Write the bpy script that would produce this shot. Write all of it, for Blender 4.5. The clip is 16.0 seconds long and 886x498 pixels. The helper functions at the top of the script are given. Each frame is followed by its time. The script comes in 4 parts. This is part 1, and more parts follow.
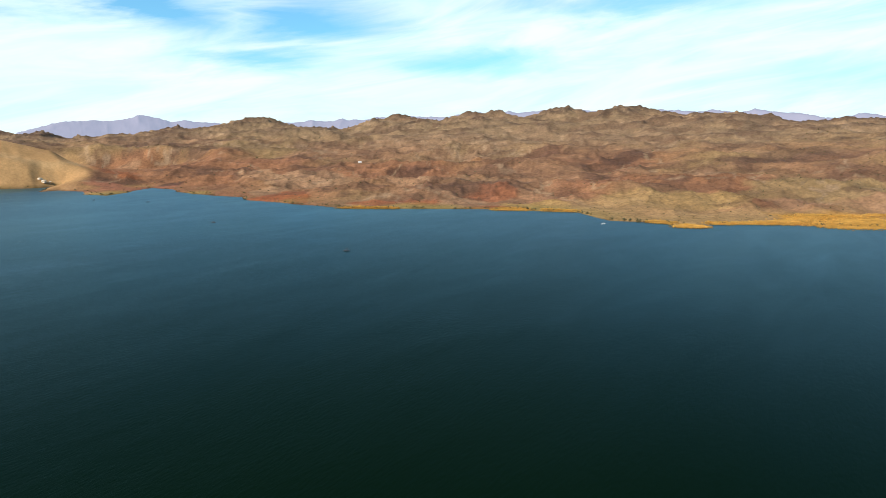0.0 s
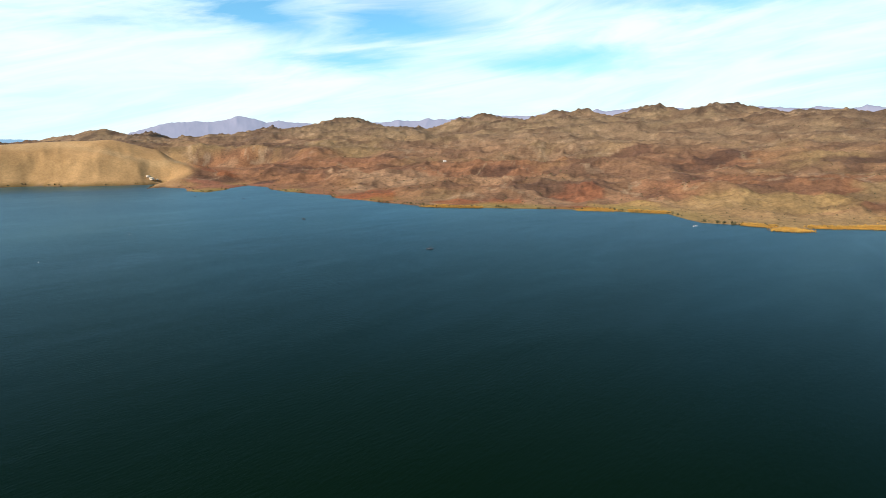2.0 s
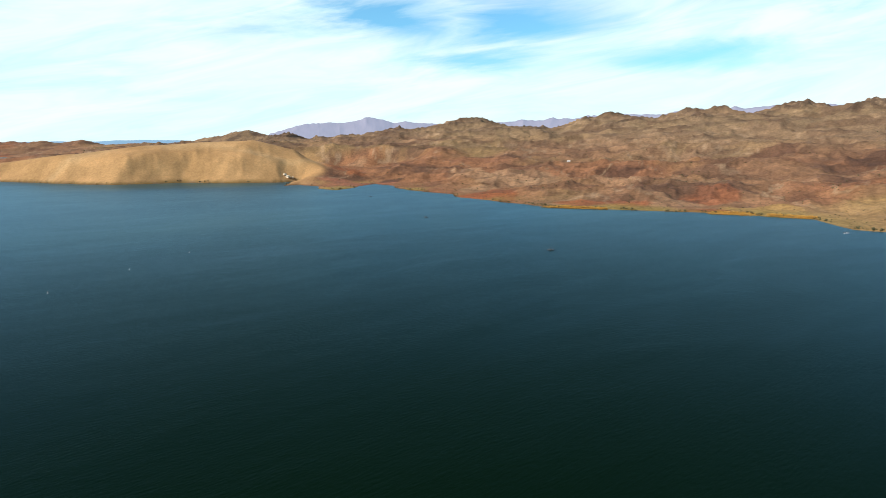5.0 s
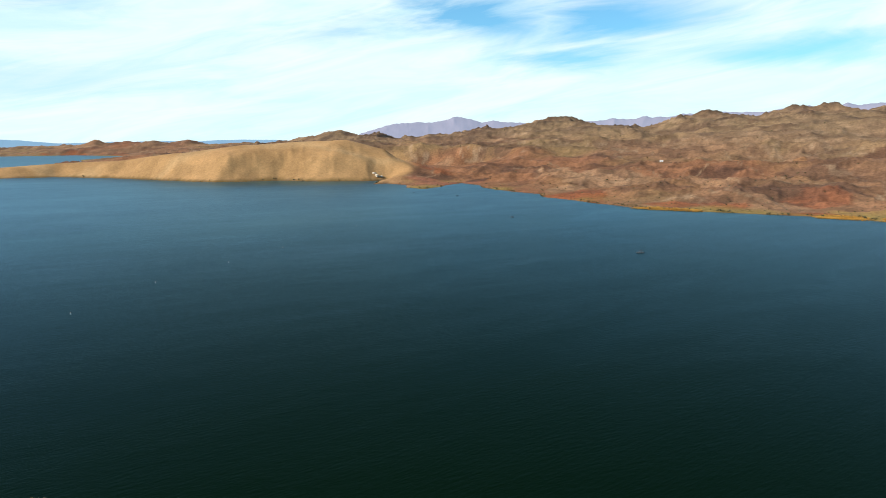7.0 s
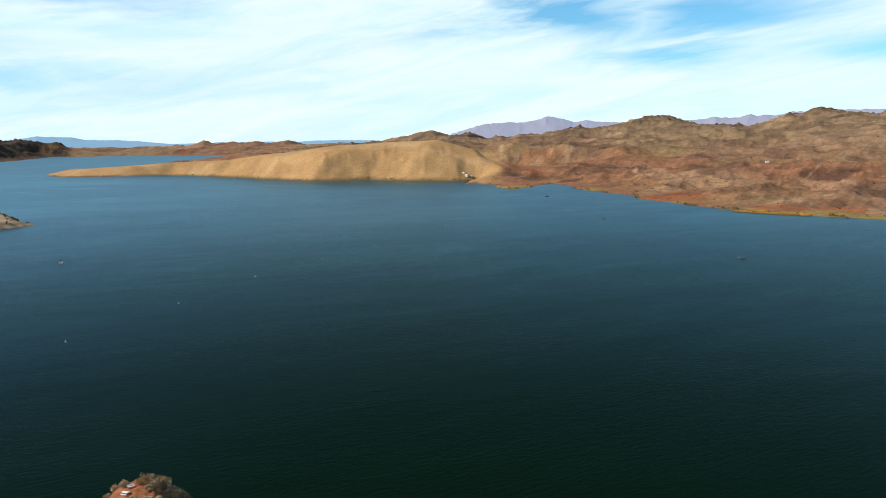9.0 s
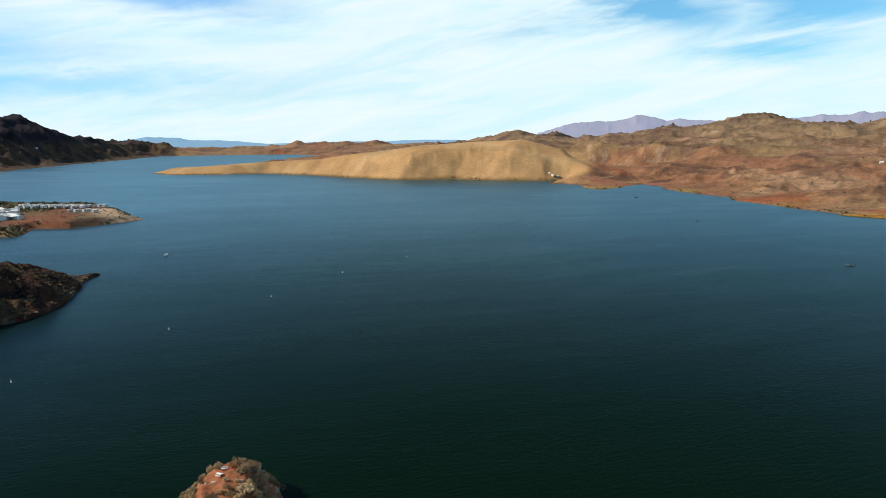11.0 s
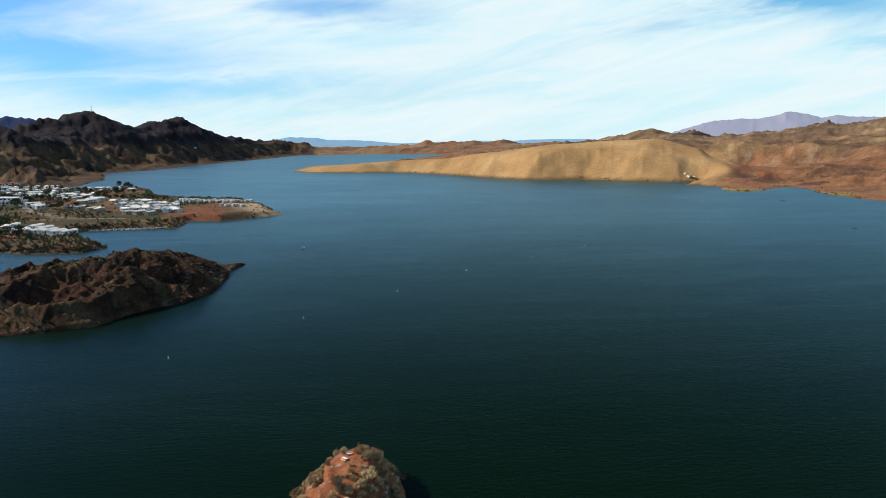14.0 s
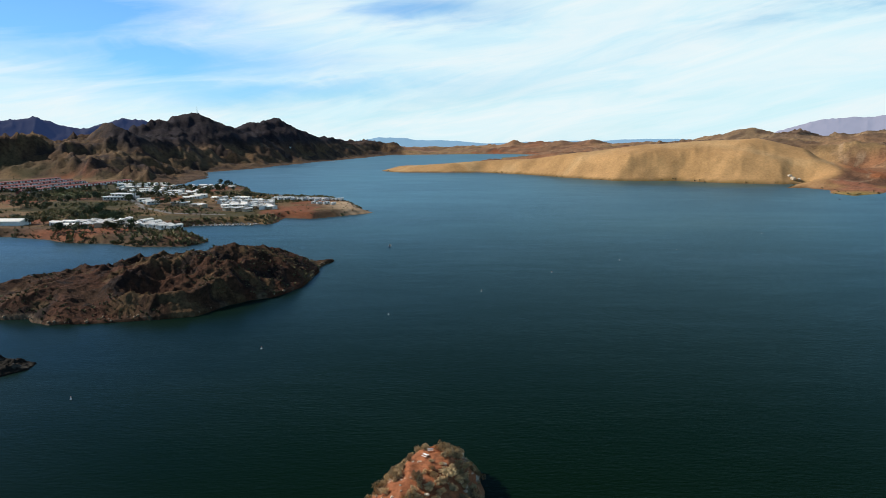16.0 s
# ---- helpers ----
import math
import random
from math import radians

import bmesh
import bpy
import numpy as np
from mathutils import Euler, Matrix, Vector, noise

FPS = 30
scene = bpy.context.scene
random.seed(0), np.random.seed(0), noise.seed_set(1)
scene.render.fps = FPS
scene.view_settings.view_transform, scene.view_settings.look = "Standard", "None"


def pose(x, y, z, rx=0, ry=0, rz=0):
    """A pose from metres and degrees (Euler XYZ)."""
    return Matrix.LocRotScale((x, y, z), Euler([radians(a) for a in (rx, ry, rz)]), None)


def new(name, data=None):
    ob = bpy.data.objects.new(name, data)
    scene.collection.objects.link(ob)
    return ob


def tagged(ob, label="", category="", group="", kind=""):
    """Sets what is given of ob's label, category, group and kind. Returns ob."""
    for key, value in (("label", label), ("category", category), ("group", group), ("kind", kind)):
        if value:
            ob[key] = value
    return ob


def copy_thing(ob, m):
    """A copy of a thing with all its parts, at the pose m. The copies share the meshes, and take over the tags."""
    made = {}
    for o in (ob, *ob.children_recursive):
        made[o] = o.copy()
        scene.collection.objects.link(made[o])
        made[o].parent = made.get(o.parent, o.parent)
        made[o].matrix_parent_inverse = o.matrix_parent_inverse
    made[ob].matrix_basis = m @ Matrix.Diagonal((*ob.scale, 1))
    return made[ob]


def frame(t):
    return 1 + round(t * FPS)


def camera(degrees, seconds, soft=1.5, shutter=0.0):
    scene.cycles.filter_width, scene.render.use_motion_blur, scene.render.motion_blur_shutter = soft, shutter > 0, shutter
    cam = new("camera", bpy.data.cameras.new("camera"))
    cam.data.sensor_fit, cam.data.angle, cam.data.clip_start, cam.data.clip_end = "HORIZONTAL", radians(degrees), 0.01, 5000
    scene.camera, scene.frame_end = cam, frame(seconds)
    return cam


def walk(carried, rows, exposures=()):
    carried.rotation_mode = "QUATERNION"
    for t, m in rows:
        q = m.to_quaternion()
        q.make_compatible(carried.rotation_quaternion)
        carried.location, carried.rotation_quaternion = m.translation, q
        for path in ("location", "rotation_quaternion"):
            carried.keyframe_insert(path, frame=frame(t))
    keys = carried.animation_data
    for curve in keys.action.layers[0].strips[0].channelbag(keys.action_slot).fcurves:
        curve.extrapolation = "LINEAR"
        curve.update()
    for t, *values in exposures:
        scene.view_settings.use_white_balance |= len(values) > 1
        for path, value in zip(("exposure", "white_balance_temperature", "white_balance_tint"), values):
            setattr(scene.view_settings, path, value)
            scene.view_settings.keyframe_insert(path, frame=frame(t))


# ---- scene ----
cam = camera(68.84, 16.0, soft=0.9)
PATH = [
    (0.0, (0, 0, 75), (-0.000, -9.411, 0.305)),
    (0.5, (0, 0, 75), (1.894, -9.438, 0.289)),
    (1.0, (0, 0, 75), (3.811, -9.454, 0.283)),
    (1.5, (0, 0, 75), (5.655, -9.479, 0.245)),
    (2.0, (0, 0, 75), (7.426, -9.506, 0.198)),
    (2.5, (0, 0, 75), (9.236, -9.503, 0.178)),
    (3.0, (0, 0, 75), (11.071, -9.533, 0.151)),
    (3.5, (0, 0, 75), (12.869, -9.547, 0.128)),
    (4.0, (0, 0, 75), (14.612, -9.544, 0.101)),
    (6.5, (0, 0, 75), (23.857, -9.595, -0.006)),
    (7.0, (0, 0, 75), (25.825, -9.605, -0.018)),
    (7.5, (0, 0, 75), (27.851, -9.589, -0.038)),
    (8.0, (0, 0, 75), (29.874, -9.587, -0.087)),
    (8.5, (0, 0, 75), (31.874, -9.587, -0.119)),
    (9.0, (0, 0, 75), (33.756, -9.585, -0.137)),
    (11.5, (0, 0, 75), (43.156, -9.602, -0.302)),
    (12.0, (0, 0, 75), (45.027, -9.602, -0.334)),
    (12.5, (0, 0, 75), (46.899, -9.612, -0.319)),
    (13.0, (0, 0, 75), (48.708, -9.601, -0.354)),
    (13.5, (0, 0, 75), (50.527, -9.593, -0.390)),
    (14.0, (0, 0, 75), (52.409, -9.586, -0.404)),
    (14.5, (0, 0, 75), (54.310, -9.576, -0.405)),
    (15.0, (0, 0, 75), (56.193, -9.556, -0.429)),
    (15.5, (0, 0, 75), (58.136, -9.529, -0.422)),
    (16.0, (0, 0, 75), (60.015, -9.527, -0.437)),
]
walk(cam, [(t, pose(*eye, 0, 0, yaw) @ pose(0, 0, 0, 90 + pitch) @ pose(0, 0, 0, 0, 0, roll))
           for t, eye, (yaw, pitch, roll) in PATH],
     exposures=[(0.0, 0.24), (4.0, 0.23), (9.0, 0.12), (12.5, 0.04), (16.0, 0.0)])


# ---- world, sun and exposure ----
SUN_AZ, SUN_EL = 133.0, 35.0          # degrees left of +y, degrees up
sun_dir = Vector((-math.sin(radians(SUN_AZ)) * math.cos(radians(SUN_EL)),
                  math.cos(radians(SUN_AZ)) * math.cos(radians(SUN_EL)), math.sin(radians(SUN_EL))))
sun = new("sun", bpy.data.lights.new("sun", "SUN"))
sun.data.energy, sun.data.angle, sun.data.color = 5.0, radians(0.53), (1.0, 0.90, 0.76)
sun.matrix_world = Matrix.Translation((-300, -200, 600)) @ sun_dir.to_track_quat("Z", "Y").to_matrix().to_4x4()
scene.view_settings.exposure = 0.0


def nodes_of(tree):
    """Short ways to add nodes to a tree and to link them."""
    tree.nodes.clear()

    def add(kind, _in=None, **props):
        n = tree.nodes.new(kind)
        for k, v in props.items():
            setattr(n, k, v)
        for k, v in (_in or {}).items():
            if isinstance(v, bpy.types.NodeSocket):
                tree.links.new(v, n.inputs[k])
            else:
                n.inputs[k].default_value = v
        return n
    return add


def math_node(add, op, a, b=0.0, clamp=False):
    return add("ShaderNodeMath", {0: a, 1: b}, operation=op, use_clamp=clamp).outputs[0]


def ramp(add, fac, stops):
    n = add("ShaderNodeValToRGB", {"Fac": fac})
    els = n.color_ramp.elements
    while len(els) < len(stops):
        els.new(0.5)
    for e, (p, c) in zip(els, stops):
        e.position, e.color = p, (c, c, c, 1) if isinstance(c, (int, float)) else (*c, 1)
    return n.outputs["Color"]


def mix(add, fac, a, b, blend="MIX"):
    n = add("ShaderNodeMix", data_type="RGBA", blend_type=blend)
    for i, v in ((0, fac), (6, a), (7, b)):
        if isinstance(v, bpy.types.NodeSocket):
            n.id_data.links.new(v, n.inputs[i])
        else:
            n.inputs[i].default_value = v if i == 0 else (*v, 1)
    return n.outputs[2]


# gaps in the cloud sheet: degrees left of +y, degrees up, half widths, how clear
SKY_OPENINGS = [(23.5, 10.4, 4.6, 1.5, 1.0), (10.5, 9.7, 5.2, 1.2, 0.95), (13.6, 6.9, 3.4, 0.8, 0.8), (-1.7, 6.7, 5.0, 0.7, 0.8), (-16, 11.6, 9, 1.0, 0.8),
                (-31, 5.4, 7, 1.1, 0.55), (57.5, 4.6, 7, 1.3, 0.3), (66, 4.2, 6, 1.0, 0.25), (92, 9.4, 9, 2.6, 1.2), (83, 6.6, 9, 1.3, 1.0), (76, 4.1, 9, 0.8, 0.75),
                (62, 10.6, 5, 0.9, 0.75), (-45, 9, 9, 1.5, 0.8), (112, 8, 9, 2, 0.9)]


def build_world():
    w = bpy.data.worlds.new("sky")
    w.use_nodes = True
    scene.world = w
    add = nodes_of(w.node_tree)
    sky = add("ShaderNodeTexSky", sky_type="NISHITA", sun_disc=False, sun_elevation=radians(SUN_EL),
              sun_rotation=radians(-SUN_AZ), altitude=150.0, air_density=1.0, dust_density=0.6, ozone_density=1.6)
    co = add("ShaderNodeTexCoord").outputs["Generated"]
    sep = add("ShaderNodeSeparateXYZ", {0: co})
    up = math_node(add, "MAXIMUM", sep.outputs[2], 0.0)
    side = math_node(add, "MULTIPLY", math_node(add, "ARCTAN2", math_node(add, "MULTIPLY", sep.outputs[0], -1.0), sep.outputs[1]), 57.296)
    high = math_node(add, "MULTIPLY", math_node(add, "ARCSINE", up), 57.296)
    dome = add("ShaderNodeCombineXYZ", {0: side, 1: high, 2: 0.0}).outputs[0]          # degrees along and above the horizon
    # the sheet of cirrus: drawn-out streaks that lean, with openings in it
    turned = add("ShaderNodeMapping", {"Vector": dome, "Rotation": (0, 0, radians(7))}).outputs[0]
    lean = add("ShaderNodeMapping", {"Vector": turned, "Scale": (0.05, 0.26, 1)}).outputs[0]
    warp = add("ShaderNodeTexNoise", {"Vector": lean, "Scale": 1.1, "Detail": 6.0, "Roughness": 0.6, "Distortion": 0.7})
    fine = add("ShaderNodeMapping", {"Vector": add("ShaderNodeMapping", {"Vector": dome, "Rotation": (0, 0, radians(11))}).outputs[0], "Scale": (0.07, 0.42, 1)}).outputs[0]
    wisps = add("ShaderNodeTexNoise", {"Vector": fine, "Scale": 1.0, "Detail": 6.0, "Roughness": 0.62, "Distortion": 1.2}).outputs["Fac"]
    off = add("ShaderNodeVectorMath", {0: warp.outputs["Color"], 1: (0.5, 0.5, 0.5)}, operation="SUBTRACT").outputs[0]
    off = add("ShaderNodeVectorMath", {0: off, 1: (22.0, 5.0, 0.0)}, operation="MULTIPLY").outputs[0]
    bent = add("ShaderNodeVectorMath", {0: dome, 1: off}, operation="ADD").outputs[0]
    clear = 0.0
    for a, e, wa, we, k in SKY_OPENINGS:
        q = add("ShaderNodeVectorMath", {0: bent, 1: (a, e, 0)}, operation="SUBTRACT").outputs[0]
        q = add("ShaderNodeVectorMath", {0: q, 1: (0.75 / wa, 0.75 / we, 0)}, operation="MULTIPLY").outputs[0]
        q = add("ShaderNodeVectorMath", {0: q}, operation="LENGTH").outputs["Value"]
        g = math_node(add, "MULTIPLY", math_node(add, "POWER", 2.718, math_node(add, "MULTIPLY", math_node(add, "MULTIPLY", q, q), -1.0)), k)
        clear = math_node(add, "MAXIMUM", clear, g)
    tops = ramp(add, math_node(add, "DIVIDE", high, 60.0), ((0.19, 0.0), (0.27, 0.75), (0.40, 1.0)))
    clear = math_node(add, "MAXIMUM", clear, tops)
    back = ramp(add, math_node(add, "DIVIDE", math_node(add, "ABSOLUTE", math_node(add, "SUBTRACT", side, 30.0)), 180.0), ((0.42, 0.0), (0.62, 1.0)))
    clear = math_node(add, "MAXIMUM", clear, back)                 # no cloud in the unseen sky behind, to lower the fill light
    thick = math_node(add, "ADD", math_node(add, "MULTIPLY", warp.outputs["Fac"], 0.5), math_node(add, "MULTIPLY", wisps, 0.42))
    cover = math_node(add, "SUBTRACT", math_node(add, "ADD", thick, 0.43), math_node(add, "MULTIPLY", clear, 0.95))
    cover = ramp(add, cover, ((0.0, 0.06), (0.42, 0.45), (0.85, 0.93), (1.0, 1.0)))
    deep = ramp(add, math_node(add, "DIVIDE", side, 100.0), ((0.35, (0.62, 1.30, 1.55)), (0.95, (0.40, 0.84, 1.55))))
    deep = mix(add, ramp(add, math_node(add, "DIVIDE", high, 60.0), ((0.22, 0.0), (0.6, 1.0))), deep, (0.36, 0.52, 0.62))
    blue = mix(add, 1.0, sky.outputs[0], deep, "MULTIPLY")
    white = mix(add, ramp(add, wisps, ((0.35, 0.0), (0.65, 1.0))), (6.9, 9.2, 9.9), (8.3, 9.4, 9.7))
    col = mix(add, cover, blue, white)
    bg = add("ShaderNodeBackground", {"Color": col, "Strength": 0.1})
    add("ShaderNodeOutputWorld", {"Surface": bg.outputs[0]})


build_world()


# ---- materials ----
def material(name, roughness=0.9, metallic=0.0, ior=1.45):
    m = bpy.data.materials.new(name)
    m.use_nodes = True
    add = nodes_of(m.node_tree)
    bsdf = add("ShaderNodeBsdfPrincipled", {"Roughness": roughness, "Metallic": metallic, "IOR": ior})
    add("ShaderNodeOutputMaterial", {"Surface": bsdf.outputs[0]})
    return m, add, bsdf


def plug(socket_from, bsdf, name):
    bsdf.id_data.links.new(socket_from, bsdf.inputs[name])


def ground_material(name, grain, bump, rough=0.95, k=1.0):
    """Bare desert ground: the soil colour is carried by the mesh, grain and relief are added here."""
    m, add, bsdf = material(name, rough)
    bsdf.inputs["Specular IOR Level"].default_value = 0.15
    soil = add("ShaderNodeVertexColor", layer_name="soil").outputs["Color"]
    pos = add("ShaderNodeNewGeometry").outputs["Position"]
    fine = add("ShaderNodeTexNoise", {"Vector": pos, "Scale": 1.0 / grain, "Detail": 5.0, "Roughness": 0.7}).outputs["Fac"]
    wide = add("ShaderNodeTexNoise", {"Vector": pos, "Scale": 0.12 / grain, "Detail": 4.0, "Roughness": 0.6}).outputs["Fac"]
    g = ramp(add, fine, ((0.30, 1 - 0.5 * k), (0.5, 1.0), (0.7, 1 + 0.45 * k)))
    h = ramp(add, wide, ((0.30, 1 - 0.28 * k), (0.7, 1 + 0.25 * k)))
    col = mix(add, 1.0, mix(add, 1.0, soil, g, "MULTIPLY"), h, "MULTIPLY")
    plug(col, bsdf, "Base Color")
    b = add("ShaderNodeBump", {"Height": fine, "Strength": 0.7, "Distance": bump})
    plug(b.outputs[0], bsdf, "Normal")
    return m


def water_material():
    m = bpy.data.materials.new("lake_water")
    m.use_nodes = True
    add = nodes_of(m.node_tree)
    pos = add("ShaderNodeNewGeometry").outputs["Position"]
    drawn = add("ShaderNodeMapping", {"Vector": add("ShaderNodeMapping", {"Vector": pos, "Rotation": (0, 0, 0.6)}).outputs[0], "Scale": (1.0, 0.3, 1)}).outputs[0]
    patch = add("ShaderNodeTexNoise", {"Vector": drawn, "Scale": 0.006, "Detail": 6.0, "Roughness": 0.62, "Distortion": 0.6}).outputs["Fac"]
    deep = mix(add, patch, (0.0010, 0.0066, 0.0012), (0.0018, 0.0090, 0.0026))
    rip = add("ShaderNodeMapping", {"Vector": add("ShaderNodeMapping", {"Vector": pos, "Rotation": (0, 0, radians(28))}).outputs[0], "Scale": (1.0, 0.28, 1)}).outputs[0]
    w1 = add("ShaderNodeTexNoise", {"Vector": rip, "Scale": 1.0, "Detail": 5.0, "Roughness": 0.62}).outputs["Fac"]
    w2 = add("ShaderNodeTexNoise", {"Vector": rip, "Scale": 0.09, "Detail": 2.0, "Roughness": 0.5}).outputs["Fac"]
    gust = ramp(add, patch, ((0.38, 0.45), (0.62, 1.0)))
    h = math_node(add, "MULTIPLY", math_node(add, "ADD", w1, math_node(add, "MULTIPLY", w2, 1.2)), gust)
    bump = add("ShaderNodeBump", {"Height": h, "Strength": 1.0, "Distance": 0.10}).outputs[0]
    rough = ramp(add, patch, ((0.38, 0.28), (0.62, 0.38)))
    body = add("ShaderNodeBsdfDiffuse", {"Color": deep, "Normal": bump}).outputs[0]
    gloss = add("ShaderNodeBsdfGlossy", {"Color": (0.56, 0.87, 1.0, 1), "Roughness": rough, "Normal": bump}).outputs[0]
    fac = math_node(add, "MINIMUM", add("ShaderNodeFresnel", {"IOR": 1.096, "Normal": bump}).outputs[0], 0.46)          # steep wave faces keep the far water from mirroring
    streak = add("ShaderNodeTexNoise", {"Vector": drawn, "Scale": 0.022, "Detail": 5.0, "Roughness": 0.6, "Distortion": 1.4}).outputs["Fac"]
    fac = math_node(add, "MULTIPLY", fac, ramp(add, streak, ((0.36, 0.93), (0.55, 1.0), (0.76, 1.12))))          # wind streaks
    both = add("ShaderNodeMixShader", {0: fac, 1: body, 2: gloss}).outputs[0]
    add("ShaderNodeOutputMaterial", {"Surface": both})
    return m


MAT_LAND = ground_material("desert_ground", 5.0, 1.3, 0.95, 0.75)
MAT_CRAG = ground_material("volcanic_slopes", 9.0, 3.2, 0.95, 1.15)
MAT_GOLD = ground_material("golden_grass", 4.0, 0.4, 0.95, 0.4)
MAT_ROCK = ground_material("volcanic_rock", 2.0, 1.8, 0.95, 1.3)
MAT_NEAR = ground_material("headland_soil", 0.35, 0.08)
MAT_WATER = water_material()


# ---- noise on arrays ----
def lattice(ix, iy, seed):
    h = (ix.astype(np.int64) * 374761393 + iy.astype(np.int64) * 668265263 + seed * 974634777) & 0xFFFFFFFF
    h = ((h ^ (h >> 13)) * 1274126177) & 0xFFFFFFFF
    return ((h ^ (h >> 16)) & 0xFFFF) / 65535.0


def value_noise(x, y, seed):
    x0, y0 = np.floor(x), np.floor(y)
    fx, fy = x - x0, y - y0
    fx, fy = fx ** 3 * (fx * (fx * 6 - 15) + 10), fy ** 3 * (fy * (fy * 6 - 15) + 10)
    a, b = lattice(x0, y0, seed), lattice(x0 + 1, y0, seed)
    c, d = lattice(x0, y0 + 1, seed), lattice(x0 + 1, y0 + 1, seed)
    return (a + (b - a) * fx) * (1 - fy) + (c + (d - c) * fx) * fy


def fbm(x, y, size, octaves, seed, gain=0.5):
    """Sum of noises, about -1 to 1, whose largest forms are size metres across."""
    out, amp, total = np.zeros_like(x), 1.0, 0.0
    for o in range(octaves):
        k = 2.0 ** o / size
        c, s = math.cos(0.6 * o + seed), math.sin(0.6 * o + seed)
        out += amp * (2 * value_noise((c * x - s * y) * k, (s * x + c * y) * k, seed + o) - 1)
        total += amp
        amp *= gain
    return out / total


def ridged(x, y, size, octaves, seed, gain=0.5):
    """Sharp crests and gullies, 0 to 1."""
    out, amp, total = np.zeros_like(x), 1.0, 0.0
    for o in range(octaves):
        k = 2.0 ** o / size
        c, s = math.cos(0.8 * o + seed), math.sin(0.8 * o + seed)
        n = 1 - np.abs(2 * value_noise((c * x - s * y) * k, (s * x + c * y) * k, seed + o) - 1)
        out += amp * n * n
        total += amp
        amp *= gain
    return out / total


def smooth(a, b, v):
    t = np.clip((v - a) / (b - a), 0, 1)
    return t * t * (3 - 2 * t)


def to_line(x, y, nodes, closed=False):
    """Distance to a polyline, and the third number of its nodes (if any) at the nearest place."""
    best, val, weight = np.full(x.shape, 1e9), np.zeros(x.shape), np.full(x.shape, 1e-30)
    pairs = list(zip(nodes[:-1], nodes[1:])) + ([(nodes[-1], nodes[0])] if closed else [])
    for p, q in pairs:
        dx, dy = q[0] - p[0], q[1] - p[1]
        t = np.clip(((x - p[0]) * dx + (y - p[1]) * dy) / (dx * dx + dy * dy + 1e-9), 0, 1)
        d = np.hypot(x - p[0] - t * dx, y - p[1] - t * dy)
        best = np.minimum(best, d)
        if len(p) > 2:
            w = 1 / (d + 12.0) ** 4
            val += w * (p[2] + t * (q[2] - p[2]))
            weight += w
    return best, val / weight


def inside(x, y, poly):
    res = np.zeros(x.shape, bool)
    for (x0, y0), (x1, y1) in zip(poly, poly[1:] + poly[:1]):
        if y0 != y1:
            cut = (y0 > y) != (y1 > y)
            res ^= cut & (x < (x1 - x0) * (y - y0) / (y1 - y0) + x0)
    return res


def signed(x, y, poly):
    d, _ = to_line(x, y, poly, True)
    return np.where(inside(x, y, poly), d, -d)


def polar(rows):
    """Crest nodes from (degrees left of +y, metres out, height)."""
    return [(-math.sin(radians(a)) * r, math.cos(radians(a)) * r, z) for a, r, z in rows]


# ---- plan of the lake: shores in metres, the camera hovers over (0, 0) ----
EAST_SHORE = [(900, 300), (560, 560), (403, 585), (363, 584), (324, 598), (296, 605), (240, 600), (223, 582), (210, 606), (160, 626), (145, 702),
              (100, 712), (92, 723), (55, 727), (-28, 729), (-105, 731), (-173, 775), (-248, 823), (-271, 873), (-356, 916), (-422, 998),
              (-464, 1032), (-466, 972), (-457, 880), (-501, 896), (-532, 945), (-576, 964), (-589, 931), (-600, 960), (-625, 1040)]
HILL_SHORE = [(-640, 1010), (-702, 968), (-795, 950), (-871, 863), (-1043, 863), (-1153, 866), (-1276, 842), (-1340, 753), (-1420, 690),
              (-1500, 690), (-1600, 760), (-1684, 900), (-1900, 1260), (-2013, 1421), (-2270, 1600), (-2485, 2062), (-2993, 2080),
              (-3081, 1760), (-3146, 1586), (-3250, 1560)]
WEST_SHORE = [(-2723, 1152), (-2326, 803), (-2071, 602), (-1837, 438), (-1731, 313), (-1437, 250), (-1268, 179), (-1175, 150)]
RESORT_SHORE = [(-1120, 175), (-1130, 240), (-1050, 245), (-942, 231), (-871, 236), (-810, 293), (-724, 298), (-648, 276), (-627, 278), (-618, 235),
                (-611, 203), (-636, 182), (-595, 162), (-592, 154), (-604, 149), (-622, 95), (-600, 60), (-560, 84), (-513, 89), (-499, 71), (-517, 39),
                (-544, 22), (-567, -4), (-591, -16), (-633, -52), (-640, -140)]
HOME_SHORE = [(-330, -220), (-120, -80), (-90, 0), (-60, 20), (60, 0), (400, 20), (900, 160)]
LAKE = EAST_SHORE + HILL_SHORE + WEST_SHORE + RESORT_SHORE + HOME_SHORE
ISLAND = [(-385, 142), (-372, 128), (-349, 118), (-321, 99), (-308, 81), (-308, 70), (-302, 58), (-292, 42), (-295, 26), (-301, 7), (-309, -12),
          (-317, -19), (-325, -20), (-330, -31), (-352, -70), (-395, -62), (-420, -10), (-425, 50), (-410, 95), (-385, 122)]
ROCKS = [(-269, -26), (-262, -19), (-256, -15), (-250, -17), (-247, -25), (-256, -34), (-266, -38)]
HEADLAND = [(-104, 36), (-113, 46), (-119, 53), (-123, 59), (-125, 66), (-122, 72), (-115, 74.5), (-107, 72.5), (-101, 67), (-92, 56), (-70, 42), (-40, 10), (-80, -5), (-98, 22)]

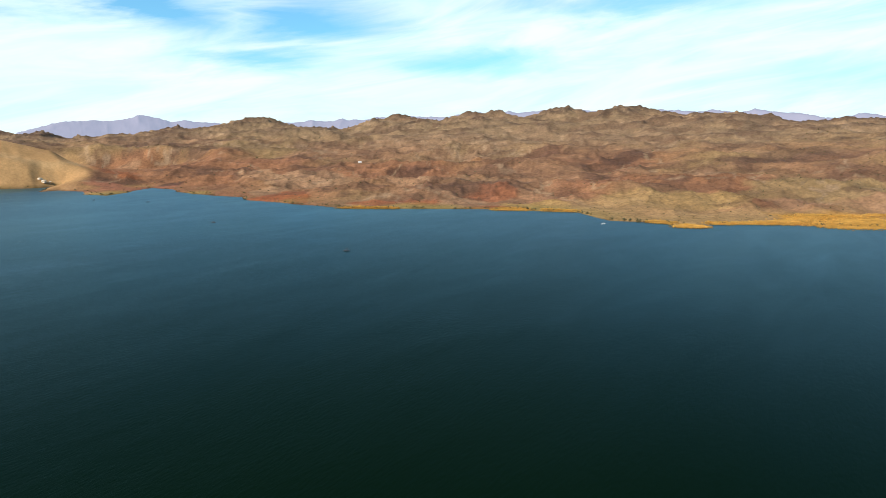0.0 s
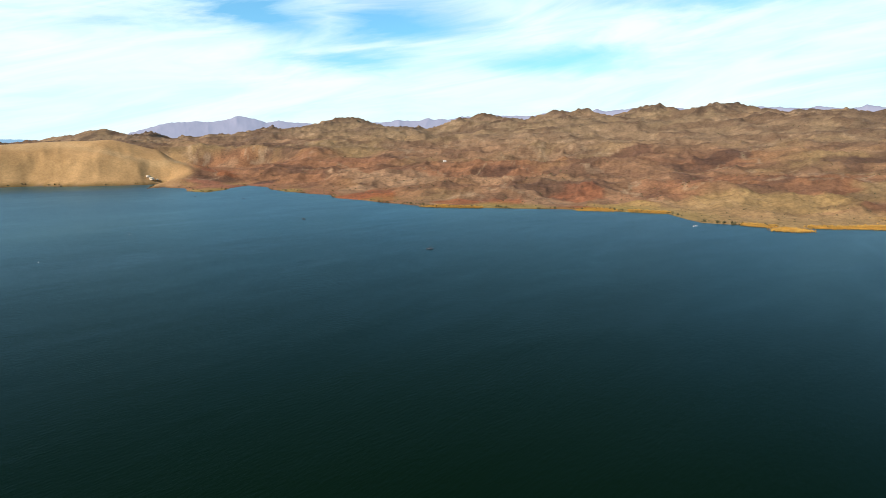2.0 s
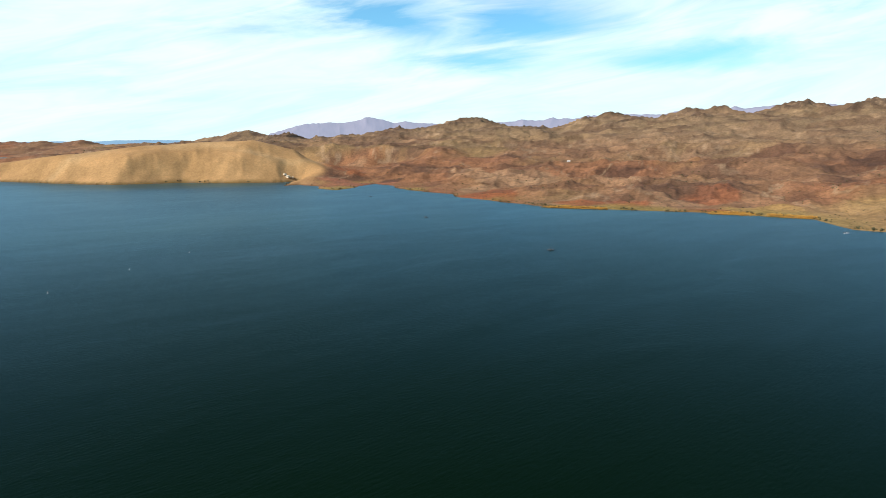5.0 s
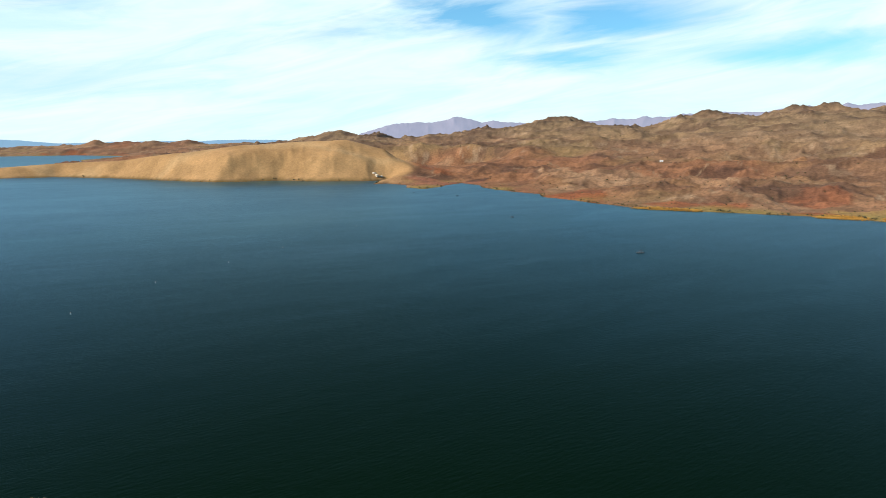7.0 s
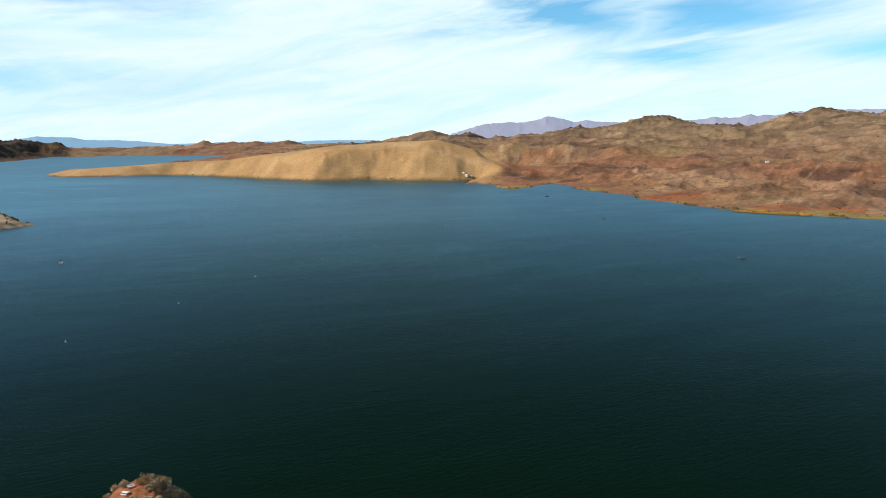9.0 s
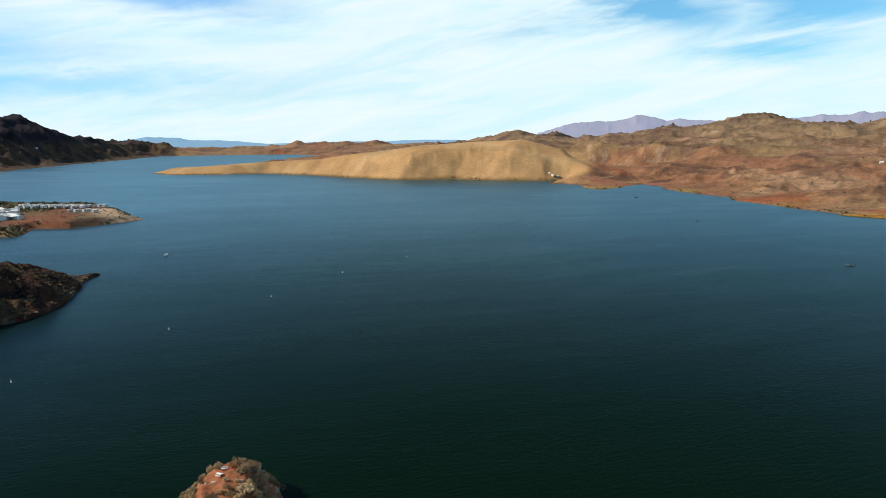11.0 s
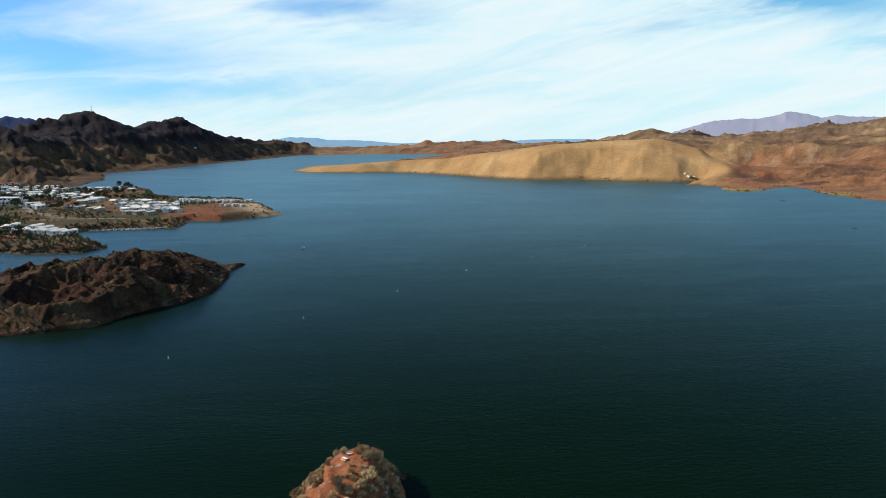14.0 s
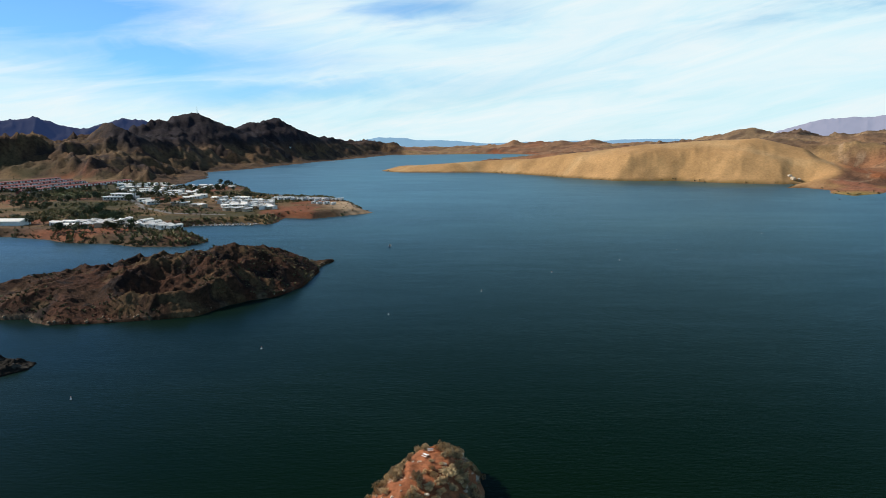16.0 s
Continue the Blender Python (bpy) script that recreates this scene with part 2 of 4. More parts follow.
# crests of the hills
EAST_CREST = polar([(36, 2300, 60), (34.1, 2250, 64), (31.4, 2250, 92), (30.4, 2250, 70), (27.3, 2250, 92), (26.4, 2250, 72), (22.6, 2200, 105), (20.9, 2150, 108),
                    (17.6, 2150, 134), (15.4, 2150, 140), (13.5, 2150, 134), (11.9, 2200, 112), (9.0, 2200, 110), (7.1, 2200, 140), (4.7, 2200, 158), (0.3, 2200, 150),
                    (-4.9, 2200, 172), (-6.6, 2200, 162), (-10.6, 2250, 193), (-12.3, 2250, 168), (-15.5, 2200, 186), (-19.5, 2100, 160), (-22.5, 2050, 158),
                    (-24.6, 2000, 165), (-25.6, 2000, 150), (-29.3, 2000, 122), (-32.5, 1900, 134), (-36, 1800, 118), (-45, 1700, 130)])
GOLD_CREST = polar([(65.0, 1640, 12), (62.6, 1610, 12), (56.5, 1620, 23), (52.1, 1530, 30), (47.5, 1420, 47), (42.8, 1390, 62), (37.9, 1370, 70),
                    (34.4, 1360, 73), (31.2, 1350, 56), (29.6, 1360, 28), (28.4, 1380, 8)])
FAR_HILLS = polar([(66.5, 3900, 72), (64.3, 4300, 45), (58.5, 4300, 34), (55.2, 4000, 45), (53.8, 4000, 74), (52.9, 4000, 55), (49.8, 3900, 74), (48.5, 3900, 60), (47.7, 3900, 76),
                   (46.1, 3700, 60), (42.8, 3500, 52), (38.4, 3100, 76), (36.0, 2700, 88), (34.7, 2500, 105), (32.9, 2400, 82)])
WEST_CREST = polar([(104, 1900, 120), (96, 2000, 72), (94.0, 2000, 80), (91.9, 2000, 100), (90.1, 2000, 94), (88.6, 2000, 86), (86.8, 1950, 118), (85.2, 2000, 112), (84.4, 2100, 80), (82.5, 2300, 136),
                    (80.3, 2400, 178), (79.0, 2450, 160), (78.0, 2500, 118), (76.8, 2600, 130), (74.0, 2850, 164), (73.1, 2900, 138), (72.2, 3000, 104), (70.0, 3200, 97),
                    (68.5, 3500, 66), (66.5, 3900, 72), (64.1, 4300, 30), (62, 4500, 25)])


def ground_height(x, y):
    """Height of the land and the lake bed, and how far inland each place lies."""
    r = np.hypot(x, y)
    wob = np.clip(r / 900, 0.25, 2.0)
    wx, wy = x + 7 * wob * fbm(x, y, 55, 4, 3), y + 7 * wob * fbm(x, y, 55, 4, 9)
    d = -signed(wx, wy, LAKE)
    inland = np.maximum(d, 0)
    mid = np.interp(-x, [0, 450, 1000, 1500, 1900, 2500, 3150, 4600, 6000], [-400, 200, 420, 480, 700, 1150, 1590, 2150, 2600])
    west = smooth(30, -30, y - mid) * smooth(-300, -480, x)      # the volcanic side of the channel
    dg, zg = to_line(x, y, GOLD_CREST)
    gold_side = smooth(330, 210, dg + 60 * fbm(x, y, 150, 3, 45)) * smooth(-480, -640, x) * (1 - west)
    turn = np.arctan2(-x, y)
    grassy = gold_side * smooth(27.6, 29.4, np.degrees(turn) + 1.2 * fbm(x, y, 60, 4, 47))
    # banks and the lake bed
    z = np.where(d > 0, 1.6 * (1 - np.exp(-inland / 5)) + 0.4 * fbm(x, y, 30, 3, 5) * smooth(0, 15, d), np.maximum(d * 0.2, -8))
    # rising plain with gullied hills
    de, ze = to_line(x, y, EAST_CREST)
    rise = 58 * smooth(0, 1500, inland) + 10 * smooth(10, 160, inland)
    rough = ridged(x + 40 * fbm(x, y, 200, 2, 31), y, 330, 6, 11, 0.52)
    gully = ridged(x, y + 20 * fbm(x, y, 90, 2, 33), 95, 5, 37, 0.6)
    knolls = ridged(x, y + 12 * fbm(x, y, 50, 2, 35), 62, 4, 39, 0.5)
    lumps = ((rough - 0.42) * (14 + 54 * smooth(60, 900, inland)) + (gully - 0.45) * 17 + (knolls - 0.4) * 6 * smooth(700, 250, inland)) * smooth(5, 120, inland)
    plain = np.where(y > 0, rise, 0.25 * rise)
    beyond = smooth(2500, 3000, r) * smooth(-900, -1500, x)        # low flats past the far end of the lake
    plain, lumps = plain * (1 - 0.93 * beyond), lumps * (1 - 0.9 * beyond)
    keep = (1 - gold_side) * (1 - west)
    z += (plain + lumps) * keep
    # the long crest at the back, with rocky knobs
    prof = np.exp(-(de / 520.0) ** 1.5) * smooth(40, 420, inland)
    jag = ((ridged(x, y, 150, 5, 17, 0.6) - 0.5) * 40 + (gully - 0.45) * 16) * prof
    z = np.where(keep > 0.02, np.maximum(z, 0) * (1 - prof * keep) + (ze + jag) * prof * keep + np.minimum(z, 0) * (1 - prof), z)
    # golden hill, smooth with shallow flutes
    flute = ridged(x, y, 105, 3, 23, 0.4)
    gp = np.exp(-(dg / 215.0) ** 2.0)
    gz = zg * gp * smooth(-5, 65, d) * (1 - 0.07 * (1 - flute) * smooth(0, 90, dg)) + 1.2 * fbm(x, y, 60, 3, 29) * smooth(0, 30, d)
    scallop = ridged(1400 * turn + 12 * fbm(x, y, 60, 3, 43), 0.35 * r, 95, 3, 49, 0.5)          # shallow gullies that run down to the water
    gz = gz * smooth(-2, 6, d) * (1 - 0.17 * (1 - scallop) * smooth(5, 90, dg))
    z = np.where(gold_side > 0, z + np.maximum(gz, 0) * gold_side, z)
    # far low hills
    df, zf = to_line(x, y, FAR_HILLS)
    fp = np.exp(-(df / 260.0) ** 1.6) * smooth(0, 120, d)
    z = np.maximum(z, np.where(d > 0, (zf + 26 * (ridged(x, y, 130, 4, 41) - 0.5)) * fp, -99))
    # volcanic mountains in the west
    dw, zw = to_line(x, y, WEST_CREST)
    wp = np.exp(-(dw / 230.0) ** 1.25)
    foot = 58 * smooth(0, 420, inland)
    crag = ridged(x + 25 * fbm(x, y, 120, 2, 51), y, 190, 5, 53, 0.52)
    crag2 = ridged(x + 10 * fbm(x, y, 40, 2, 63), y, 85, 4, 59, 0.55)
    wz = (foot * (1 - wp) + zw * wp) * smooth(-10, 190, inland) + ((crag - 0.5) * (26 + 62 * smooth(60, 450, inland)) + (crag2 - 0.5) * 44) * smooth(4, 90, inland) * (1 - 0.5 * wp)
    flatten = smooth(60, -60, r - np.interp(y, [-300, 0, 110, 170, 300, 420], [1780, 1570, 1350, 1190, 1150, 900])) * smooth(-450, -480, x)       # the level ground of the resort
    wz = wz * (1 - flatten) + (5.2 + 1.6 * fbm(x, y, 90, 3, 57)) * flatten * smooth(-1, 11, d)
    z = np.where((west > 0) & (d > 0), z * (1 - west) + np.maximum(wz, 0.6) * west, z)
    return z, d, grassy, west, flatten, wp, prof


def tint(*c):
    return np.array(c)


def blend(col, c, k):
    return col * (1 - k[:, None]) + tint(*c) * k[:, None]


# beds of differently coloured ground, shaded slope faces painted dark among them (-18.5, 22.8): degrees left of +y,
# metres out, half width, half depth, colour
BEDS_AND_SHADOW = [(11.8, 1060, 75, 90, (0.34, 0.205, 0.115)), (15.0, 950, 30, 40, (0.33, 0.20, 0.11)), (-1.5, 1230, 75, 60, (0.31, 0.16, 0.075)), (-2.8, 1350, 30, 60, (0.36, 0.21, 0.12)),
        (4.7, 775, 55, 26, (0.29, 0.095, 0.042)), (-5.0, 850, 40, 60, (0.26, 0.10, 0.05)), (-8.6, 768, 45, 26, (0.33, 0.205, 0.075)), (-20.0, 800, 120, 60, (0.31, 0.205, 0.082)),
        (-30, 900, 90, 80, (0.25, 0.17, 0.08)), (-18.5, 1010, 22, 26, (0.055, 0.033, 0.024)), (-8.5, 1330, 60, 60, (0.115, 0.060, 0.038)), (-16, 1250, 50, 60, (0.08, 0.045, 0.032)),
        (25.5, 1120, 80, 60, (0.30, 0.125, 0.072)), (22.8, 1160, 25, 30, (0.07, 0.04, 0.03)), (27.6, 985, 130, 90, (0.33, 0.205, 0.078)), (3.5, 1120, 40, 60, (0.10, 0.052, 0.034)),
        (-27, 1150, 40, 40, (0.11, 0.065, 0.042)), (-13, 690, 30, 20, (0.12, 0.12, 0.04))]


def soil_colour(x, y, z, d, gold, west, flat, wp, prof):
    n1, n2, n3 = fbm(x, y, 260, 4, 61), fbm(x, y, 90, 4, 67), fbm(x, y, 500, 3, 71)
    col = np.tile(tint(0.245, 0.135, 0.074), (len(x), 1))
    col = blend(col, (0.25, 0.163, 0.076), smooth(-0.1, 0.35, n1) * 0.9)
    col = blend(col, (0.25, 0.112, 0.058), smooth(-0.08, 0.22, n3) * 0.8 * smooth(1000, 500, d))       # red clay
    col = blend(col, (0.12, 0.066, 0.043), smooth(0.10, 0.30, n2) * 0.7)                            # dark rock
    col = blend(col, (0.26, 0.178, 0.104), smooth(420, 900, d) * 0.75)                                # grassy upland
    col = blend(col, (0.085, 0.056, 0.040), prof * smooth(0.45, 0.7, ridged(x, y, 150, 5, 17, 0.55)) * 0.8)
    col = blend(col, (0.31, 0.18, 0.10), smooth(0.28, 0.42, fbm(x, y, 120, 5, 73)) * smooth(900, 300, d) * 0.85)   # pale pink beds
    col = blend(col, (0.28, 0.095, 0.04), smooth(0.32, 0.42, fbm(x, y, 110, 3, 79)) * smooth(220, 40, d) * 0.9)    # red beds
    for a, r, wide, long, c in BEDS_AND_SHADOW:
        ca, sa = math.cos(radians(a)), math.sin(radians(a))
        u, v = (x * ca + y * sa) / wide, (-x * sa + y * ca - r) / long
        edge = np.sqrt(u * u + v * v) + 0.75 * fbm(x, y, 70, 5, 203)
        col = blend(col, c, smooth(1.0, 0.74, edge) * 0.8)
    wash = np.abs(fbm(x + 0.3 * y, y, 140, 4, 205))
    col = blend(col, (0.30, 0.205, 0.125), smooth(0.035, 0.012, wash) * smooth(20, 60, d) * 0.7)          # sandy washes
    varnish = smooth(0.16, 0.24, fbm(x, y, 55, 5, 207)) * smooth(15, 50, d)
    col = blend(col, (0.095, 0.052, 0.034), varnish * 0.45)                                               # dark desert varnish
    shore = smooth(60, 8, d)
    col = blend(col, (0.26, 0.19, 0.06), shore * smooth(-0.3, 0.2, n2) * 0.9)
    right = smooth(100, 200, x) * smooth(220, 60, d) * smooth(560, 600, y)
    col = blend(col, (0.31, 0.195, 0.088), right * 0.8 * smooth(-0.25, 0.2, n2))
    marsh = smooth(320, 345, x) * smooth(80, 55, d) * smooth(560, 575, y)
    col = blend(col, (0.42, 0.22, 0.045), marsh * smooth(-0.3, 0.1, n2))
    g = np.tile(tint(0.44, 0.262, 0.115), (len(x), 1))
    g = blend(g, (0.37, 0.22, 0.095), smooth(-0.1, 0.4, n2))
    g = blend(g, (0.46, 0.30, 0.145), smooth(0.5, 0.75, ridged(x, y, 150, 3, 23, 0.35)) * 0.7)
    g = blend(g, (0.17, 0.11, 0.04), smooth(9, 2, d))
    col = col * (1 - gold[:, None]) + g * gold[:, None]
    w = np.tile(tint(0.062, 0.036, 0.022), (len(x), 1))
    w = blend(w, (0.098, 0.058, 0.030), smooth(-0.05, 0.35, n1))
    w = blend(w, (0.032, 0.022, 0.021), smooth(-0.02, 0.16, 0.5 * n2 + 0.7 * fbm(x, y, 38, 4, 99)) * 0.85)
    w = blend(w, (0.120, 0.076, 0.040), smooth(0.10, 0.25, fbm(x, y, 60, 5, 95)) * 0.85)
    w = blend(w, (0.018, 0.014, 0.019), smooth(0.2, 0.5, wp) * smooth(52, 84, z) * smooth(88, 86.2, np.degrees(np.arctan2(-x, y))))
    w = blend(w, (0.09, 0.055, 0.032), smooth(80, 20, d) * 0.6)
    w = blend(w, (0.165, 0.105, 0.050), flat * smooth(-0.35, 0.25, fbm(x, y, 60, 4, 83)))
    w = blend(w, (0.19, 0.068, 0.034), flat * smooth(0.12, 0.32, fbm(x, y, 70, 4, 87)) * 0.9)
    w = blend(w, (0.045, 0.045, 0.017), flat * smooth(0.02, 0.3, fbm(x, y, 80, 4, 97)) * smooth(10, 30, d) * 0.85)
    w = blend(w, (0.075, 0.045, 0.027), flat * smooth(26, 8, d) * smooth(-0.3, 0.1, n2) * 0.8)
    spit = smooth(-740, -690, x) * smooth(225, 255, y + 12 * n2) * flat
    w = blend(w, (0.42, 0.31, 0.20), spit * 0.9)
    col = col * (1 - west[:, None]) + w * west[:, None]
    col = blend(col, (0.10, 0.075, 0.05), smooth(1.0, -1.0, d))
    return np.clip(col * (1 + 0.16 * fbm(x, y, 22, 3, 91))[:, None], 0.01, 0.8)


def sheet(name, verts, faces, colours, mat):
    me = bpy.data.meshes.new(name)
    me.vertices.add(len(verts))
    me.vertices.foreach_set("co", np.asarray(verts, np.float32).ravel())
    me.loops.add(len(faces) * 4)
    me.loops.foreach_set("vertex_index", np.asarray(faces, np.int32).ravel())
    me.polygons.add(len(faces))
    me.polygons.foreach_set("loop_start", np.arange(0, len(faces) * 4, 4, dtype=np.int32))
    me.polygons.foreach_set("use_smooth", np.ones(len(faces), bool))
    if colours is not None:
        a = me.color_attributes.new("soil", "FLOAT_COLOR", "POINT")
        a.data.foreach_set("color", np.concatenate([colours, np.ones((len(colours), 1))], 1).astype(np.float32).ravel())
    me.update(calc_edges=True)
    me.materials.append(mat)
    return new(name, me)


def grid_faces(rows, cols, wrap=False):
    i = np.arange(rows * cols).reshape(rows, cols)
    if wrap:
        i = np.concatenate([i, i[:, :1]], 1)
    return np.stack([i[:-1, :-1], i[:-1, 1:], i[1:, 1:], i[1:, :-1]], -1).reshape(-1, 4)


def build_ground():
    az = np.radians(np.concatenate([np.arange(-38, 98, 0.115), np.arange(98, 322, 2.8)]))
    rr = np.concatenate([[0.002, 3, 25, 45], np.geomspace(70, 4960, 560)])
    A, R = np.meshgrid(az, rr)
    x, y = (-np.sin(A) * R).ravel(), (np.cos(A) * R).ravel()
    z, d, gold, west, flat, wp, prof = ground_height(x, y)
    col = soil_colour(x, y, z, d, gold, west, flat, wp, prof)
    faces = grid_faces(len(rr), len(az), True)[:, ::-1]
    verts = np.stack([x, y, z], 1)
    kind = np.zeros(len(x), int)
    kind[(gold > 0.5) & (d > -3)] = 1
    kind[(west > 0.5) & (flat < 0.5) & (d > -3)] = 2
    fk = kind[faces].max(1)
    out = []
    for k, name, label in ((0, "ground", "reddish-brown desert shore with gullied hills"), (1, "golden_hill", "smooth golden grassy hill beside the lake"),
                           (2, "volcanic_mountains", "dark rugged volcanic mountains above the lake")):
        f = faces[fk == k]
        used, inv = np.unique(f, return_inverse=True)
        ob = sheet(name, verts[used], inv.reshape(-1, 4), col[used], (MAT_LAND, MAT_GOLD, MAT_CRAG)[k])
        out.append(tagged(ob, label, "hill" if k else "ground", kind="structure"))
    return out


build_ground()


def build_water():
    az = np.radians(np.arange(0, 360, 3.0))
    rr = np.array([0.002, 60, 200, 600, 1500, 3000, 4950.0])
    A, R = np.meshgrid(az, rr)
    v = np.stack([-np.sin(A) * R, np.cos(A) * R, 0 * R], -1).reshape(-1, 3)
    ob = sheet("water", v, grid_faces(len(rr), len(az), True)[:, ::-1], None, MAT_WATER)
    return tagged(ob, "dark blue-green lake water with small wind ripples", "lake", kind="structure")


build_water()


def land_patch(name, poly, box, step, height, colour, mat, label, category, wobble=1.5, kind="structure"):
    """A separate piece of land on a fine grid, its foot under the water."""
    xs, ys = np.arange(box[0], box[2], step), np.arange(box[1], box[3], step)
    X, Y = np.meshgrid(xs, ys)
    x, y = X.ravel(), Y.ravel()
    d = signed(x + wobble * fbm(x, y, 14, 4, 7), y + wobble * fbm(x, y, 14, 4, 13), poly)
    z = np.where(d > 0, height(x, y, np.maximum(d, 0)), np.maximum(d * 0.8, -2.5))
    faces = grid_faces(len(ys), len(xs))
    faces = faces[(d[faces] > -3.0).any(1)]
    used, inv = np.unique(faces, return_inverse=True)
    col = colour(x[used], y[used], z[used], d[used])
    ob = sheet(name, np.stack([x, y, z], 1)[used], inv.reshape(-1, 4), col, mat)
    return tagged(ob, label, category, kind=kind)


ISLAND_CREST = polar([(104, 350, 4), (95.1, 352, 5), (92.5, 345, 8), (90.3, 350, 8), (87.9, 355, 12), (83.3, 355, 18), (81.4, 350, 20),
                      (77.9, 362, 17), (75.6, 372, 14), (72.7, 372, 9), (70.5, 390, 4)])


def island_height(x, y, d):
    c, zc = to_line(x, y, ISLAND_CREST)
    k = np.exp(-(c / 26.0) ** 1.5)
    rocks = ridged(x + 6 * fbm(x, y, 25, 3, 101), y, 38, 6, 103, 0.60)
    body = zc * (0.34 + 0.66 * k) * smooth(-5, 13, d)
    return np.maximum(body + (rocks - 0.45) * 15.0 * np.clip(zc / 15, 0.4, 1.0) * smooth(-2, 8, d), 0.15) + 0.5 * smooth(0, 1, d)


def island_colour(x, y, z, d):
    n1, n2 = fbm(x, y, 30, 4, 107), fbm(x, y, 9, 4, 109)
    col = np.tile(tint(0.050, 0.026, 0.015), (len(x), 1))
    col = blend(col, (0.066, 0.029, 0.017), smooth(-0.1, 0.3, n1))
    col = blend(col, (0.017, 0.012, 0.011), smooth(0.05, 0.3, n2) * 0.85)
    col = blend(col, (0.105, 0.064, 0.032), smooth(0.14, 0.34, fbm(x, y, 18, 4, 113)) * 0.8)
    return blend(col, (0.13, 0.09, 0.06), smooth(1.8, 0.4, d) * smooth(0.05, 0.3, n2))


land_patch("island", ISLAND, (-440, -85, -280, 155), 0.65, island_height, island_colour, MAT_ROCK,
           "dark reddish-brown rocky volcanic island in the lake", "island")
land_patch("rock_islet", ROCKS, (-276, -46, -240, -8), 0.4,
           lambda x, y, d: 0.3 + 3.6 * smooth(-0.5, 4, d) * ridged(x, y, 6, 5, 121, 0.65),
           lambda x, y, z, d: blend(np.tile(tint(0.014, 0.012, 0.010), (len(x), 1)), (0.06, 0.05, 0.04), smooth(0.4, 0.5, fbm(x, y, 3, 3, 127))),
           MAT_NEAR, "low dark rock islet just above the water", "rock", 0.8)


def headland_height(x, y, d):
    return 9.6 * (1 - np.exp(-d / 4.0)) + 1.2 * (ridged(x, y, 8, 4, 131) - 0.5) * smooth(0, 5, d) + 0.25 * fbm(x, y, 2.5, 3, 137)


def headland_colour(x, y, z, d):
    n = fbm(x, y, 5, 4, 139)
    col = np.tile(tint(0.27, 0.100, 0.046), (len(x), 1))
    col = blend(col, (0.31, 0.128, 0.062), smooth(-0.1, 0.4, n))
    return blend(col, (0.13, 0.10, 0.06), smooth(6, 2, d) * smooth(-0.4, 0.2, n))


land_patch("headland", HEADLAND, (-135, -15, -35, 85), 0.35, headland_height, headland_colour, MAT_NEAR,
           "rust-red rocky headland with scrub above the water", "headland", 1.2)


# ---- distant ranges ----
def haze_range(name, rows, base, jag, colour, haze_glow, label):
    """A far mountain range, a plain backdrop: distance haze painted as blue tint and glow."""
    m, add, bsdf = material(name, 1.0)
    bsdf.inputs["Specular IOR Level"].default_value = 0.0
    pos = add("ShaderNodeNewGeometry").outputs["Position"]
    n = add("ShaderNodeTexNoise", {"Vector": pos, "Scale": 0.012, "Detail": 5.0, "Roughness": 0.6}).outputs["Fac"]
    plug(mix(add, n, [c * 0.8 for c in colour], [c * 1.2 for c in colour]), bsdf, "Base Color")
    bsdf.inputs["Emission Color"].default_value = (*haze_glow, 1)
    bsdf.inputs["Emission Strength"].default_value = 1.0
    a = np.array([q[0] for q in rows])[::-1]
    rz = np.array([q[1:] for q in rows])[::-1]
    az = np.arange(a[0], a[-1], 0.08)
    rad, top = np.interp(az, a, rz[:, 0]), np.interp(az, a, rz[:, 1])
    cols = []
    for k in np.linspace(-1, 1, 25):
        r = rad + k * 220
        x, y = -np.sin(np.radians(az)) * r, np.cos(np.radians(az)) * r
        rg = ridged(x, y, 190, 5, 151, 0.5)
        z = base + (top - base) * (1 - abs(k)) ** 0.8 + (rg - 0.5) * jag * (1.15 - abs(k))
        cols.append(np.stack([x, y, np.where(abs(k) > 0.98, -5, z)], 1))
    v = np.concatenate(cols)
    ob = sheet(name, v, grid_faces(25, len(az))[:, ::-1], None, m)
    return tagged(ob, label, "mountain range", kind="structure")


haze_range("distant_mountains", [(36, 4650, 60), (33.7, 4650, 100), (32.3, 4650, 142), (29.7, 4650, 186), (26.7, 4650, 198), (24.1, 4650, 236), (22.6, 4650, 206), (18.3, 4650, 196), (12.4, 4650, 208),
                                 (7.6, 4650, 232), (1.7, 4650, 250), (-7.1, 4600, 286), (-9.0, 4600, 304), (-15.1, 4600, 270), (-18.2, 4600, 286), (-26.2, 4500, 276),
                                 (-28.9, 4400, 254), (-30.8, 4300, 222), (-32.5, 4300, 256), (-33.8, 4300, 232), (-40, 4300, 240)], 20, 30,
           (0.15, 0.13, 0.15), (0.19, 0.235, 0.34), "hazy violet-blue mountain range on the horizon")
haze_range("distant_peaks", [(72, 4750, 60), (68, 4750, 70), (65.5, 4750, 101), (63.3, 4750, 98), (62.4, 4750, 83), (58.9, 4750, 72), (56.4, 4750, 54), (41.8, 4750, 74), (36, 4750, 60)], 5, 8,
           (0.10, 0.14, 0.18), (0.16, 0.30, 0.44), "far peaks on the horizon, pale blue with haze")
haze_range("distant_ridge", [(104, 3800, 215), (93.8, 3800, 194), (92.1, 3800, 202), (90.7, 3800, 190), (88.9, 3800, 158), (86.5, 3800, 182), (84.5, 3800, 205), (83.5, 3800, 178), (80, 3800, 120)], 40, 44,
           (0.05, 0.05, 0.06), (0.012, 0.022, 0.070), "ridge far behind the mountains, dark blue with haze")


